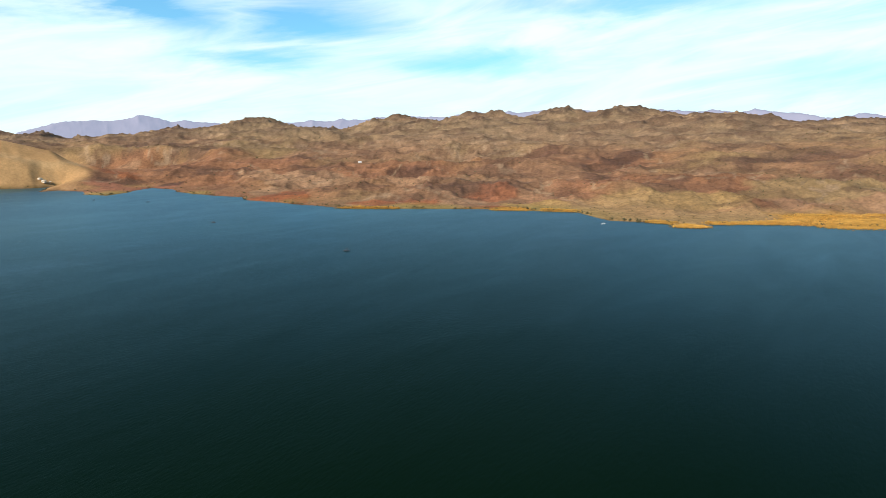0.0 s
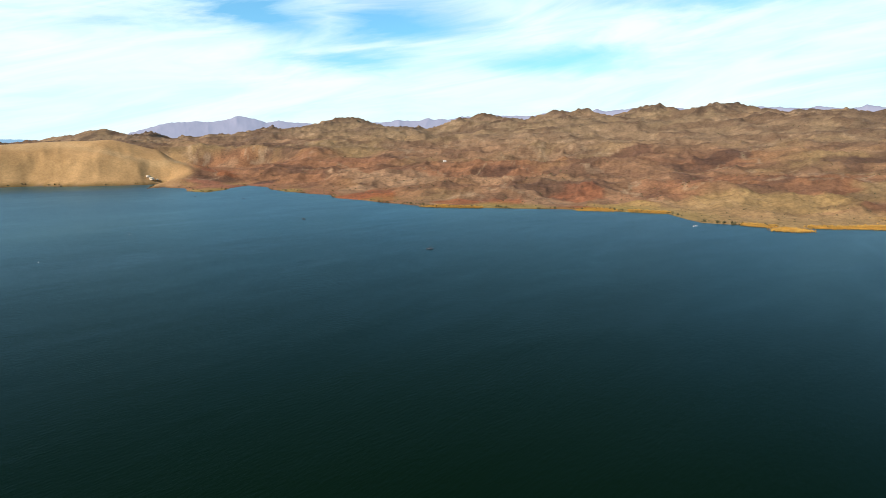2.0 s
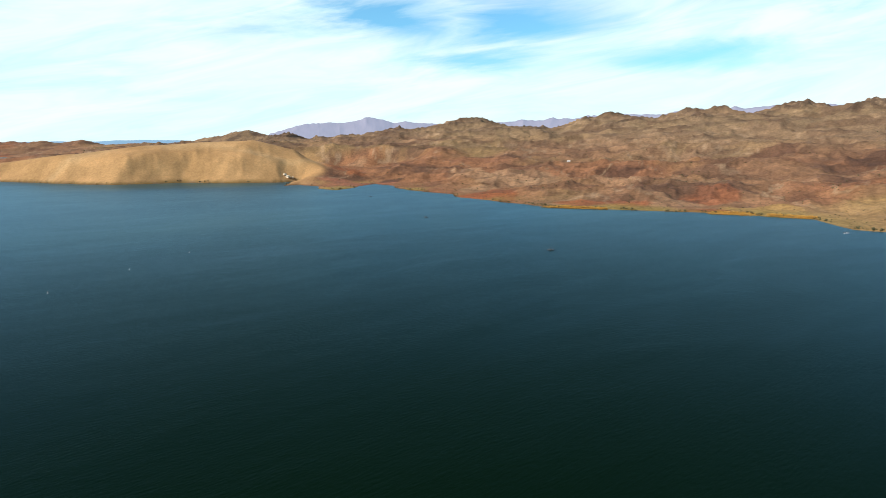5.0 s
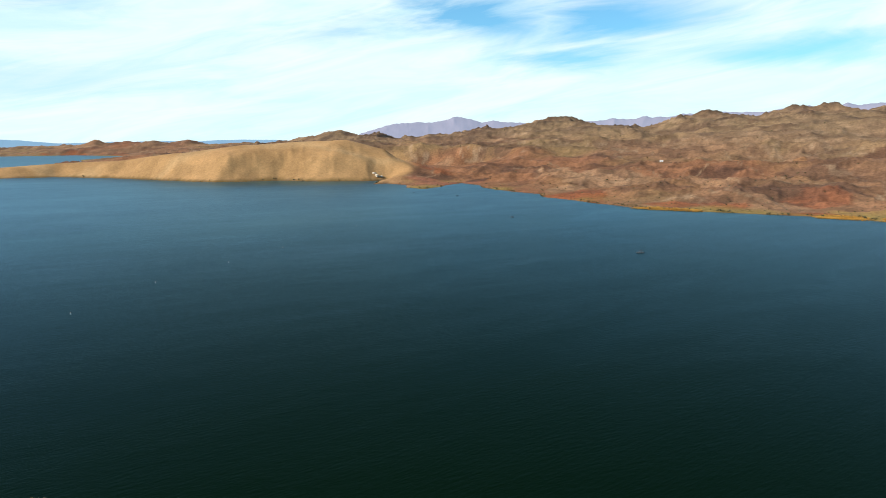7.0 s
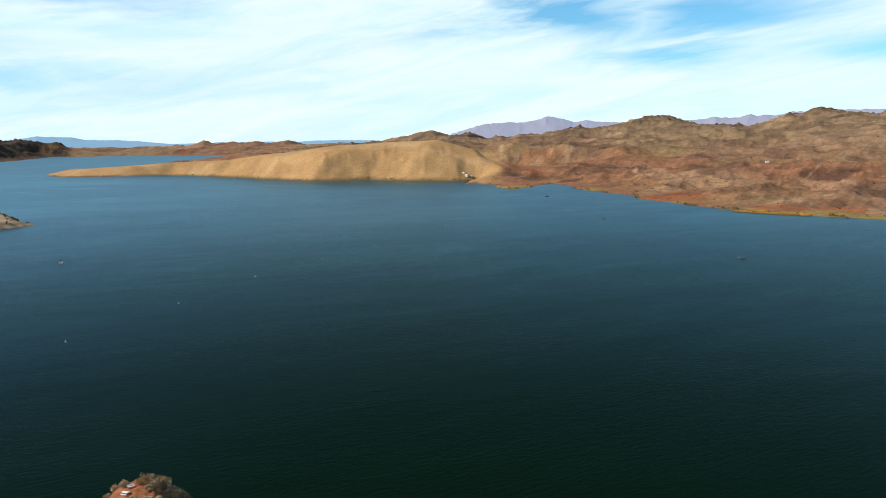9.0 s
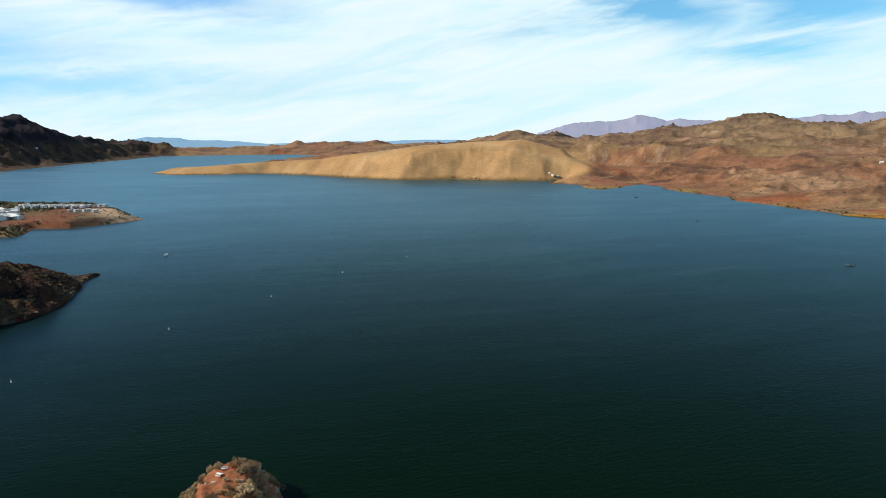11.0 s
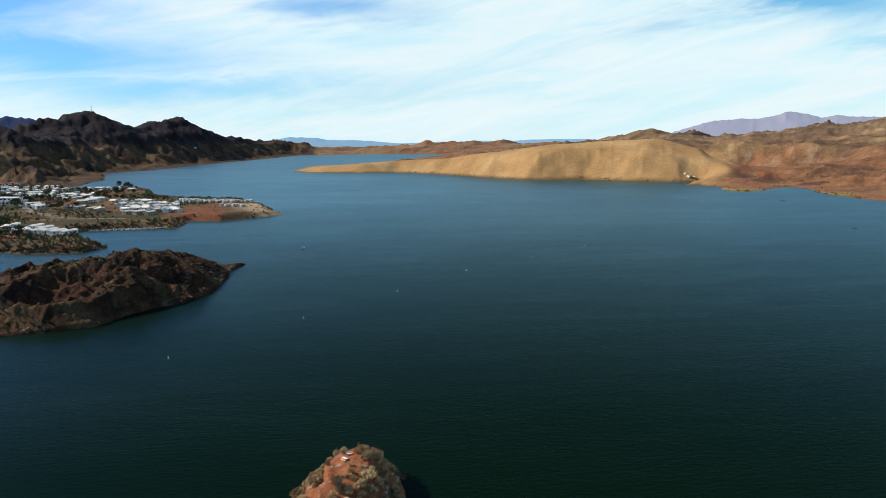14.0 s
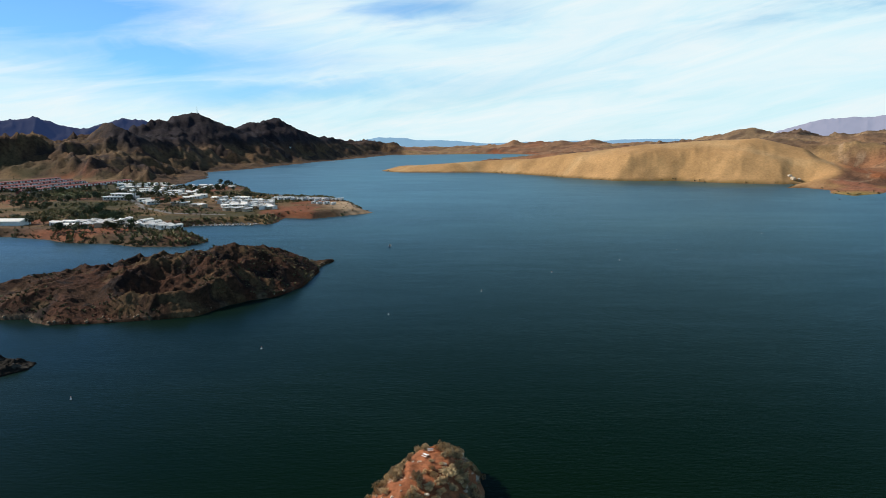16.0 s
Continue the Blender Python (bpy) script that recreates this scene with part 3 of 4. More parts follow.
# ---- things: helpers and their materials ----
def part(name, bm, mat, parent, label=""):
    me = bpy.data.meshes.new(name)
    bm.normal_update()
    bm.to_mesh(me)
    bm.free()
    me.materials.append(mat)
    ob = new(name, me)
    ob.parent = parent
    return tagged(ob, label)


def thing(name, label, category, group="", kind=""):
    return tagged(new(name), label, category, group, kind)


def box(bm, x0, y0, z0, x1, y1, z1, bevel=0.0):
    vs = bmesh.ops.create_cube(bm, size=1.0, matrix=Matrix.LocRotScale(((x0 + x1) / 2, (y0 + y1) / 2, (z0 + z1) / 2), None, (x1 - x0, y1 - y0, z1 - z0)))["verts"]
    if bevel:
        es = {e for v in vs for e in v.link_edges}
        bmesh.ops.bevel(bm, geom=list(es), offset=bevel, segments=1, affect="EDGES")
    return bm


def bar(bm, a, b, r0, r1=None, sides=8):
    """A tapered round bar from a to b."""
    a, b = Vector(a), Vector(b)
    m = Matrix.Translation((a + b) / 2) @ (b - a).to_track_quat("Z", "Y").to_matrix().to_4x4()
    bmesh.ops.create_cone(bm, cap_ends=True, segments=sides, radius1=r0, radius2=r0 if r1 is None else r1, depth=(b - a).length, matrix=m)
    return bm


def extrude_profile(bm, profile, x0, x1):
    """A closed (y, z) profile drawn out along x."""
    a = [bm.verts.new((x0, y, z)) for y, z in profile]
    b = [bm.verts.new((x1, y, z)) for y, z in profile]
    n = len(profile)
    bm.faces.new(a[::-1]), bm.faces.new(b)
    for i in range(n):
        bm.faces.new((a[i], a[(i + 1) % n], b[(i + 1) % n], b[i]))
    return bm


def surface(name, colour, roughness=0.7, vary=0.25, size=1.0, metallic=0.0, per_thing=0.0, bump=0.0):
    """A surface with grain, stains and a little difference from thing to thing."""
    m, add, bsdf = material(name, roughness, metallic)
    pos = add("ShaderNodeTexCoord").outputs["Object"]
    n1 = add("ShaderNodeTexNoise", {"Vector": pos, "Scale": 3.0 / size, "Detail": 5.0, "Roughness": 0.65}).outputs["Fac"]
    n2 = add("ShaderNodeTexNoise", {"Vector": pos, "Scale": 0.5 / size, "Detail": 3.0}).outputs["Fac"]
    k = ramp(add, n1, ((0.3, 1 - vary), (0.7, 1 + vary)))
    k2 = ramp(add, n2, ((0.3, 1 - vary * 0.7), (0.7, 1 + vary * 0.5)))
    col = mix(add, 1.0, mix(add, 1.0, colour, k, "MULTIPLY"), k2, "MULTIPLY")
    if per_thing:
        rnd = add("ShaderNodeObjectInfo").outputs["Random"]
        col = mix(add, 1.0, col, ramp(add, rnd, ((0.0, 1 - per_thing), (1.0, 1 + per_thing * 0.4))), "MULTIPLY")
    plug(col, bsdf, "Base Color")
    if bump:
        plug(add("ShaderNodeBump", {"Height": n1, "Strength": 0.8, "Distance": bump}).outputs[0], bsdf, "Normal")
    return m


WHITE = surface("white_siding", (0.80, 0.78, 0.73), 0.6, 0.10, 2.0, 0, 0.25)
ROOFS = surface("pale_metal_roof", (0.84, 0.82, 0.76), 0.6, 0.12, 2.5, 0, 0.25)
TAN = surface("tan_stucco", (0.46, 0.36, 0.25), 0.85, 0.15, 2.0, 0, 0.2)
RED_ROOF = surface("rust_red_roof", (0.24, 0.062, 0.048), 0.7, 0.2, 3.0, 0, 0.3)
DARK = surface("dark_glass", (0.025, 0.03, 0.035), 0.15, 0.1)
SHADE = surface("dark_canvas", (0.07, 0.07, 0.075), 0.8, 0.2)
RUBBER = surface("black_rubber", (0.02, 0.02, 0.02), 0.8, 0.2)
STEEL = surface("grey_steel", (0.45, 0.45, 0.45), 0.4, 0.2, 1.0, 0.7)
WOOD = surface("weathered_wood", (0.30, 0.24, 0.17), 0.85, 0.3, 0.5, 0, 0.2)
BARK = surface("grey_bark", (0.11, 0.08, 0.055), 0.95, 0.3, 0.3)
LEAF = surface("dark_green_leaves", (0.045, 0.065, 0.022), 0.75, 0.4, 1.0, 0, 0.4)
PALM = surface("palm_leaves", (0.06, 0.075, 0.025), 0.7, 0.3, 1.0, 0, 0.3)
SCRUB = surface("dry_scrub", (0.52, 0.37, 0.19), 0.9, 0.4, 0.5, 0, 0.45)
DARK_SCRUB = surface("dark_scrub", (0.105, 0.092, 0.042), 0.9, 0.4, 2.0)
OLIVE = surface("olive_brush", (0.15, 0.135, 0.055), 0.9, 0.4, 2.0)
REED = surface("orange_reeds", (0.56, 0.32, 0.07), 0.85, 0.3, 3.0)
STONE = surface("pale_boulder", (0.55, 0.45, 0.34), 0.9, 0.3, 0.6, 0, 0.35, 0.05)
BROWN_STONE = surface("brown_stone", (0.21, 0.15, 0.10), 0.9, 0.3, 0.6, 0, 0, 0.05)
CREAM = surface("cream_rock", (0.62, 0.52, 0.38), 0.9, 0.2, 4.0, 0, 0.1, 0.3)
PAINT = surface("white_paint", (0.82, 0.82, 0.80), 0.4, 0.06)
ORANGE = surface("orange_band", (0.65, 0.17, 0.03), 0.5, 0.1)
HULL = surface("dark_hull", (0.10, 0.115, 0.13), 0.35, 0.15, 1.0)
ROAD = surface("worn_asphalt", (0.16, 0.145, 0.125), 0.9, 0.2, 6.0)
GRASS = surface("watered_grass", (0.065, 0.095, 0.02), 0.9, 0.35, 8.0)


def ground_at(pts):
    """Heights of the ground at plan places."""
    p = np.array(pts, float)
    return ground_height(p[:, 0].copy(), p[:, 1].copy())[0]


def along(a, b, n, rng, jitter=0.0):
    return [(a[0] + (b[0] - a[0]) * t + rng.uniform(-jitter, jitter), a[1] + (b[1] - a[1]) * t + rng.uniform(-jitter, jitter))
            for t in [(i + 0.5) / n for i in range(n)]]


def bearing(a, b):
    return math.degrees(math.atan2(b[1] - a[1], b[0] - a[0]))


rng = random.Random(7)


def set_out(proto, places):
    """Copies of a thing at (x, y, z, turn, size); the first place takes the thing itself."""
    for i, (x, y, z, turn, size) in enumerate(places):
        m = pose(x, y, z, 0, 0, turn)
        ob = proto if i == 0 else copy_thing(proto, m)
        ob.matrix_basis = m @ Matrix.Diagonal((size, size, size, 1))


# ---- the resort ----
def make_mobile_home(wall, long, label):
    e = thing("mobile_home", label, "house", "mobile homes of the resort")
    w = 2.6
    part("wall", box(bmesh.new(), -long / 2, -w, -0.6, long / 2, w, 2.8), wall, e)
    roof = part("roof", extrude_profile(bmesh.new(), [(-w - 0.35, 2.78), (w + 0.35, 2.78), (w + 0.3, 2.95), (0, 3.75), (-w - 0.3, 2.95)], -long / 2 - 0.4, long / 2 + 0.4), ROOFS, e)
    part("vent", box(bmesh.new(), -0.4, -0.9, 3.3, 0.4, -0.3, 3.9, 0.05), STEEL, roof)
    for x in (-long * 0.34, -long * 0.05, long * 0.32):
        for y in (-w - 0.02, w + 0.02):
            part("window", box(bmesh.new(), x - 0.7, y - 0.04, 1.0, x + 0.7, y + 0.04, 2.1), DARK, e)
    for y in (-w - 0.03, w + 0.03):
        part("door", box(bmesh.new(), long * 0.12, y - 0.04, 0.0, long * 0.12 + 0.9, y + 0.04, 2.05), TAN, e)
    can = part("carport", box(bmesh.new(), -long * 0.30, w + 0.36, 2.35, long * 0.3, w + 3.3, 2.5), PAINT, e, "flat white carport roof")
    for x in (-long * 0.28, long * 0.28):
        part("post", bar(bmesh.new(), (x, w + 3.1, -0.6), (x, w + 3.1, 2.36), 0.07, None, 6), STEEL, can)
    return e


def make_trailer():
    e = thing("camping_trailer", "white camping trailer parked on gravel by the shore", "trailer", "trailers along the shore")
    part("body", box(bmesh.new(), -4.0, -1.25, 0.55, 4.0, 1.25, 3.2, 0.18), WHITE, e)
    part("stripe", box(bmesh.new(), -3.7, -1.275, 1.2, 3.7, 1.275, 1.45), SHADE, e)
    for x in (-2.4, 1.8):
        for y in (-1.27, 1.27):
            part("window", box(bmesh.new(), x - 0.6, y - 0.03, 1.7, x + 0.6, y + 0.03, 2.5), DARK, e)
    part("awning", box(bmesh.new(), -2.2, 1.26, 2.75, 2.2, 3.4, 2.83), SHADE, e, "dark fabric awning")
    part("air_conditioner", box(bmesh.new(), -0.5, -0.4, 3.2, 0.5, 0.4, 3.5, 0.06), PAINT, e)
    for x in (-0.55, 0.45):
        for y in (-1.1, 1.1):
            part("wheel", bar(bmesh.new(), (x, y - 0.13, 0.36), (x, y + 0.13, 0.36), 0.36, None, 12), RUBBER, e)
    part("hitch", bar(bmesh.new(), (4.0, 0, 0.5), (5.0, 0, 0.45), 0.07, None, 6), STEEL, e)
    return e


HOME_ROWS = [((-1172, 70), (-1165, 146), 6, 0), ((-1100, 64), (-1095, 150), 7, 1), ((-1049, 64), (-1050, 155), 7, 0), ((-968, 78), (-954, 163), 7, 1), ((-1038, 160), (-1023, 222), 5, 0), ((-1080, 165), (-1070, 215), 4, 1),
             ((-829, 122), (-867, 148), 3, 0), ((-780, 100), (-735, 130), 4, 1), ((-785, 150), (-752, 197), 6, 0), ((-758, 150), (-722, 197), 6, 0), ((-733, 145), (-697, 190), 6, 0),
             ((-700, 140), (-672, 162), 3, 1), ((-850, 76), (-790, 80), 4, 0),
             ((-640, -14), (-628, 40), 6, 0), ((-614, -4), (-600, 32), 4, 1), ((-620, 52), (-590, 76), 4, 0), ((-588, 50), (-556, 76), 4, 0), ((-604, 40), (-580, 50), 2, 1), ((-900, 95), (-890, 150), 4, 1),
             ((-1130, 75), (-1128, 140), 5, 0), ((-1010, 70), (-1005, 150), 6, 0), ((-930, 95), (-922, 150), 4, 0), ((-830, 150), (-800, 190), 4, 0), ((-650, 10), (-640, 50), 3, 0), ((-770, 175), (-745, 205), 3, 0), ((-700, 165), (-680, 190), 3, 0)]


def build_resort():
    homes = [make_mobile_home(WHITE, 13.0, "white mobile home with a shallow metal roof and carport"),
             make_mobile_home(TAN, 11.5, "tan mobile home with a pale metal roof and carport")]
    spots = [[], []]
    for a, b, n, which in HOME_ROWS:
        turn = bearing(a, b) + 90
        pts = along(a, b, n, rng, 1.6)
        for (x, y), z in zip(pts, ground_at(pts)):
            spots[which if rng.random() < 0.8 else 1 - which].append((x, y, max(z, 1.2) + 0.55, turn + rng.uniform(-9, 9) + (62 if rng.random() < 0.25 else 0), rng.uniform(0.92, 1.15)))
    for h, p in zip(homes, spots):
        set_out(h, p)
    tr = []
    for a, b, n in (((-805, 222), (-722, 281), 18), ((-790, 214), (-728, 262), 9), ((-712, 236), (-678, 256), 4)):
        pts = along(a, b, n, rng, 1.0)
        tr += [(x, y, max(z, 1.0), bearing(a, b) + 90 + rng.uniform(-14, 14), rng.uniform(0.85, 1.1)) for (x, y), z in zip(pts, ground_at(pts))]
    set_out(make_trailer(), tr)


def make_clubhouse():
    e = thing("clubhouse", "long white two-storey clubhouse with flat roofs", "building")
    low = part("lower_storey", box(bmesh.new(), -20, -8, -1, 20, 8, 4.0), WHITE, e)
    part("roof", box(bmesh.new(), -21, -9, 4.0, 21, 9, 4.5, 0.1), PAINT, low)
    up = part("upper_storey", box(bmesh.new(), -10, -5, 4.5, 16, 6, 7.6), WHITE, e)
    part("roof", box(bmesh.new(), -11, -6, 7.6, 17, 7, 8.1, 0.1), PAINT, up)
    for i in range(8):
        for y in (-8.03, 8.03):
            part("window", box(bmesh.new(), -18 + i * 4.9, y - 0.05, 1.0, -15.4 + i * 4.9, y + 0.05, 2.9), DARK, low)
    for i in range(5):
        part("window", box(bmesh.new(), -8.5 + i * 4.9, -5.08, 5.3, -6 + i * 4.9, -4.98, 7.0), DARK, up)
    return e


def make_hall():
    e = thing("storage_hall", "large low hall with a pale metal roof near the shore", "building")
    part("wall", box(bmesh.new(), -13, -7, -1, 13, 7, 3.6), WHITE, e)
    part("roof", extrude_profile(bmesh.new(), [(-7.6, 3.58), (7.6, 3.58), (7.6, 3.8), (0, 5.6), (-7.6, 3.8)], -13.6, 13.6), ROOFS, e)
    for i in range(4):
        part("door", box(bmesh.new(), -11 + i * 6, 6.98, 0, -7.4 + i * 6, 7.08, 3.0), SHADE, e)
    return e


def place(ob, x, y, turn=0.0, lift=0.0, size=1.0):
    z = float(ground_at([(x, y)])[0])
    ob.matrix_basis = pose(x, y, max(z, 0.6) + lift, 0, 0, turn) @ Matrix.Diagonal((size, size, size, 1))
    return ob


def make_storage_unit():
    e = thing("storage_shed", "storage shed with a rust-red roof and white doors", "shed", "rows of storage sheds")
    part("wall", box(bmesh.new(), -6.95, -4.5, -2.5, 6.95, 4.5, 3.4), RED_ROOF, e)
    part("roof", extrude_profile(bmesh.new(), [(-5.2, 3.5), (5.2, 3.1), (5.2, 3.4), (-5.2, 4.4)], -7, 7), RED_ROOF, e)
    for i in range(2):
        part("door", box(bmesh.new(), -5.6 + i * 6.4, 4.5, 0.4, -1.2 + i * 6.4, 4.58, 2.9), PAINT, e, "white roll-up door")
    return e


def make_parked_van():
    e = thing("parked_van", "white van parked in front of the storage sheds", "van", "vans by the sheds")
    part("body", extrude_profile(bmesh.new(), [(-3.0, 0.45), (2.9, 0.45), (3.0, 1.3), (2.0, 2.5), (-2.9, 2.6)], -1.05, 1.05), PAINT, e)
    part("windscreen", box(bmesh.new(), -0.9, 2.3, 1.5, 0.9, 2.62, 2.2), DARK, e)
    for x in (-1.0, 1.0):
        for y in (-1.9, 1.9):
            part("wheel", bar(bmesh.new(), (x - 0.12, y, 0.38), (x + 0.12, y, 0.38), 0.38, None, 10), RUBBER, e)
    return e


SHED_ROWS = [((-1327, -106), (-1462, -14), 10), ((-1225, -104), (-1390, 5), 12), ((-1139, -92), (-1327, 24), 14), ((-1084, -62), (-1312, 98), 17)]


def build_sheds():
    sh, vans = [], []
    for a, b, n in SHED_ROWS:
        pts = along(a, b, n, rng)
        turn = bearing(a, b) + 180
        nx, ny = math.cos(radians(turn + 90)), math.sin(radians(turn + 90))
        for (x, y), z in zip(pts, ground_at(pts)):
            sh.append((x, y, z + 1.2, turn, 1.0))
        q = [(x + nx * 9 + rng.uniform(-3, 3), y + ny * 9) for x, y in pts if rng.random() < 0.55]
        vans += [(x, y, z + 0.05, turn + rng.uniform(-8, 8), 0.95) for (x, y), z in zip(q, ground_at(q))]
    set_out(make_storage_unit(), sh)
    set_out(make_parked_van(), vans)


def strip(name, pts, width, mat, label, category, lift=0.12):
    """A road draped on the ground."""
    fine = []
    for a, b in zip(pts[:-1], pts[1:]):
        n = max(2, int(math.dist(a, b) / 3))
        fine += [(a[0] + (b[0] - a[0]) * i / n, a[1] + (b[1] - a[1]) * i / n) for i in range(n)]
    fine.append(pts[-1])
    rows = []
    for i, p in enumerate(fine):
        a, b = fine[max(i - 1, 0)], fine[min(i + 1, len(fine) - 1)]
        d = Vector((b[0] - a[0], b[1] - a[1])).normalized()
        rows.append([(p[0] - d.y * width * k, p[1] + d.x * width * k) for k in (-0.5, -0.17, 0.17, 0.5)])
    flat = [q for r in rows for q in r]
    z = ground_at(flat) + lift
    v = [(x, y, zz) for (x, y), zz in zip(flat, z)]
    ob = sheet(name, np.array(v), grid_faces(len(rows), 4), None, mat)
    return tagged(ob, label, category, kind="structure")


# ---- trees, scrub and stones ----
def leaf_clump(bm, c, r, rng, n):
    """A loose clump of small leaf blades round c."""
    for _ in range(n):
        v = Vector((rng.gauss(0, 1), rng.gauss(0, 1), rng.gauss(0, 0.8)))
        p = Vector(c) + v.normalized() * r * rng.random() ** 0.4
        a = Vector((rng.uniform(-1, 1), rng.uniform(-1, 1), rng.uniform(-1, 1))).normalized() * r * rng.uniform(0.22, 0.42)
        b = a.orthogonal().normalized() * r * rng.uniform(0.14, 0.26)
        q = [bm.verts.new(p + w) for w in (-a, b, a, -b)]
        bm.faces.new(q)
    return bm


def make_tree(seed, height, mat, label):
    g = random.Random(seed)
    e = thing("tree", label, "tree", "trees of the resort")
    bm = bmesh.new()
    bar(bm, (0, 0, -0.5), (0.1, 0, height * 0.4), 0.22, 0.15, 7)
    tips = []
    for i in range(6):
        a = i * 1.05 + g.uniform(-0.3, 0.3)
        tip = (math.cos(a) * height * g.uniform(0.15, 0.32), math.sin(a) * height * g.uniform(0.15, 0.32), height * g.uniform(0.5, 0.85))
        bar(bm, (0.1, 0, height * 0.38), tip, 0.11, 0.04, 5)
        tips.append(tip)
    part("trunk", bm, BARK, e)
    bm = bmesh.new()
    for t in tips + [(0, 0, height * 0.85)]:
        for _ in range(3):
            c = [t[k] + g.uniform(-0.1, 0.1) * height for k in range(3)]
            leaf_clump(bm, c, height * g.uniform(0.12, 0.19), g, 26)
    part("crown", bm, mat, e)
    return e


def make_palm():
    e = thing("palm_tree", "tall palm tree with a round head of fronds", "palm tree", "palms of the resort")
    part("trunk", bar(bmesh.new(), (0, 0, -0.5), (0.2, 0.1, 9), 0.28, 0.18, 8), BARK, e)
    bm = bmesh.new()
    g = random.Random(3)
    for i in range(26):
        a, up = i * 2.4, g.uniform(-0.5, 0.9)
        last = None
        for k in range(5):
            t = k / 4
            p = Vector((0.2 + math.cos(a) * t * 2.3, 0.1 + math.sin(a) * t * 2.3, 9 + up * t * 2 - 1.6 * t * t))
            s = Vector((-math.sin(a), math.cos(a), 0)) * 0.32 * (1 - t * 0.8)
            cur = (bm.verts.new(p - s), bm.verts.new(p + s))
            if last:
                bm.faces.new((last[0], last[1], cur[1], cur[0]))
            last = cur
    part("crown", bm, PALM, e)
    return e


TREE_BELTS = [((-1106, -85), (-1072, -36), 16, 14), ((-1060, -30), (-1075, 45), 18, 14), ((-930, 5), (-900, 40), 12, 9), ((-771, 18), (-707, 23), 18, 10), ((-600, -14), (-575, 12), 8, 5),
              ((-860, 60), (-840, 66), 6, 5), ((-1135, 212), (-1087, 235), 12, 5), ((-890, 145), (-825, 209), 16, 8), ((-852, -51), (-812, -13), 16, 12), ((-960, 60), (-900, 76), 10, 8), ((-1000, 160), (-950, 200), 14, 8),
              ((-1000, -60), (-950, -30), 14, 12), ((-680, -40), (-650, -20), 8, 5), ((-800, 80), (-760, 110), 8, 8), ((-590, 20), (-560, 40), 7, 4), ((-1010, 60), (-1000, 160), 12, 16), ((-720, 0), (-690, 40), 12, 10),
              ((-920, 90), (-860, 110), 8, 8), ((-1120, 60), (-1120, 150), 8, 10), ((-900, -60), (-870, 0), 12, 14), ((-660, 0), (-650, 40), 8, 5)]


def build_trees():
    protos = [make_tree(1, 7.5, LEAF, "dense dark green tree among the resort homes"), make_tree(2, 6.0, LEAF, "low spreading dark green tree by the homes"),
              make_tree(4, 9.0, LEAF, "tall dark green tree on the resort grounds")]
    spots = [[], [], []]
    for a, b, n, w in TREE_BELTS:
        pts = along(a, b, int(n * 1.4), rng, w)
        for (x, y), z in zip(pts, ground_at(pts)):
            if z > 0.4:
                spots[rng.randrange(3)].append((x, y, z, rng.uniform(0, 360), rng.uniform(0.6, 1.15)))
    for p, s in zip(protos, spots):
        set_out(p, s)
    pts = along((-905, 20), (-840, 100), 7, rng, 10) + along((-750, 25), (-715, 20), 4, rng, 6)
    set_out(make_palm(), [(x, y, z, rng.uniform(0, 360), rng.uniform(0.8, 1.15)) for (x, y), z in zip(pts, ground_at(pts))])


def many(name, places, unit, mat, label, category):
    """Uncountable small growth: a low clump at each (x, y, z, size), in one mesh."""
    uv, uf = unit
    p = np.array(places)
    g = np.random.default_rng(5)
    a = g.uniform(0, 6.28, len(p))
    c, s = np.cos(a), np.sin(a)
    sx, sz = p[:, 3] * g.uniform(0.8, 1.3, len(p)), p[:, 3] * g.uniform(0.7, 1.2, len(p))
    vx, vy, vz = uv[None, :, 0] * sx[:, None], uv[None, :, 1] * sx[:, None], uv[None, :, 2] * sz[:, None]
    v = np.stack([c[:, None] * vx - s[:, None] * vy + p[:, :1], s[:, None] * vx + c[:, None] * vy + p[:, 1:2], vz + p[:, 2:3]], -1).reshape(-1, 3)
    f = (uf[None] + (np.arange(len(p)) * len(uv))[:, None, None]).reshape(-1, uf.shape[1])
    ob = sheet(name, v, f, None, mat)
    return tagged(ob, label, category, kind="stuff")


def clump_unit(seed, blades, tall=1.0, spread=0.5):
    """Quads that stand out from a root in all directions."""
    g = random.Random(seed)
    v, f = [], []
    for i in range(blades):
        a, o = g.uniform(0, 6.28), g.uniform(0, 1)
        d = Vector((math.cos(a), math.sin(a), 0))
        n = Vector((-d.y, d.x, 0)) * g.uniform(0.12, 0.24)
        lo, hi = d * spread * o * 0.6, d * spread * (o + g.uniform(0.1, 0.5)) + Vector((0, 0, tall * g.uniform(0.5, 1.0)))
        k = len(v)
        v += [lo - n + Vector((0, 0, -0.15)), lo + n + Vector((0, 0, -0.15)), hi + n * 0.7, hi - n * 0.7]
        f.append((k, k + 1, k + 2, k + 3))
    return np.array([tuple(q) for q in v]), np.array(f)


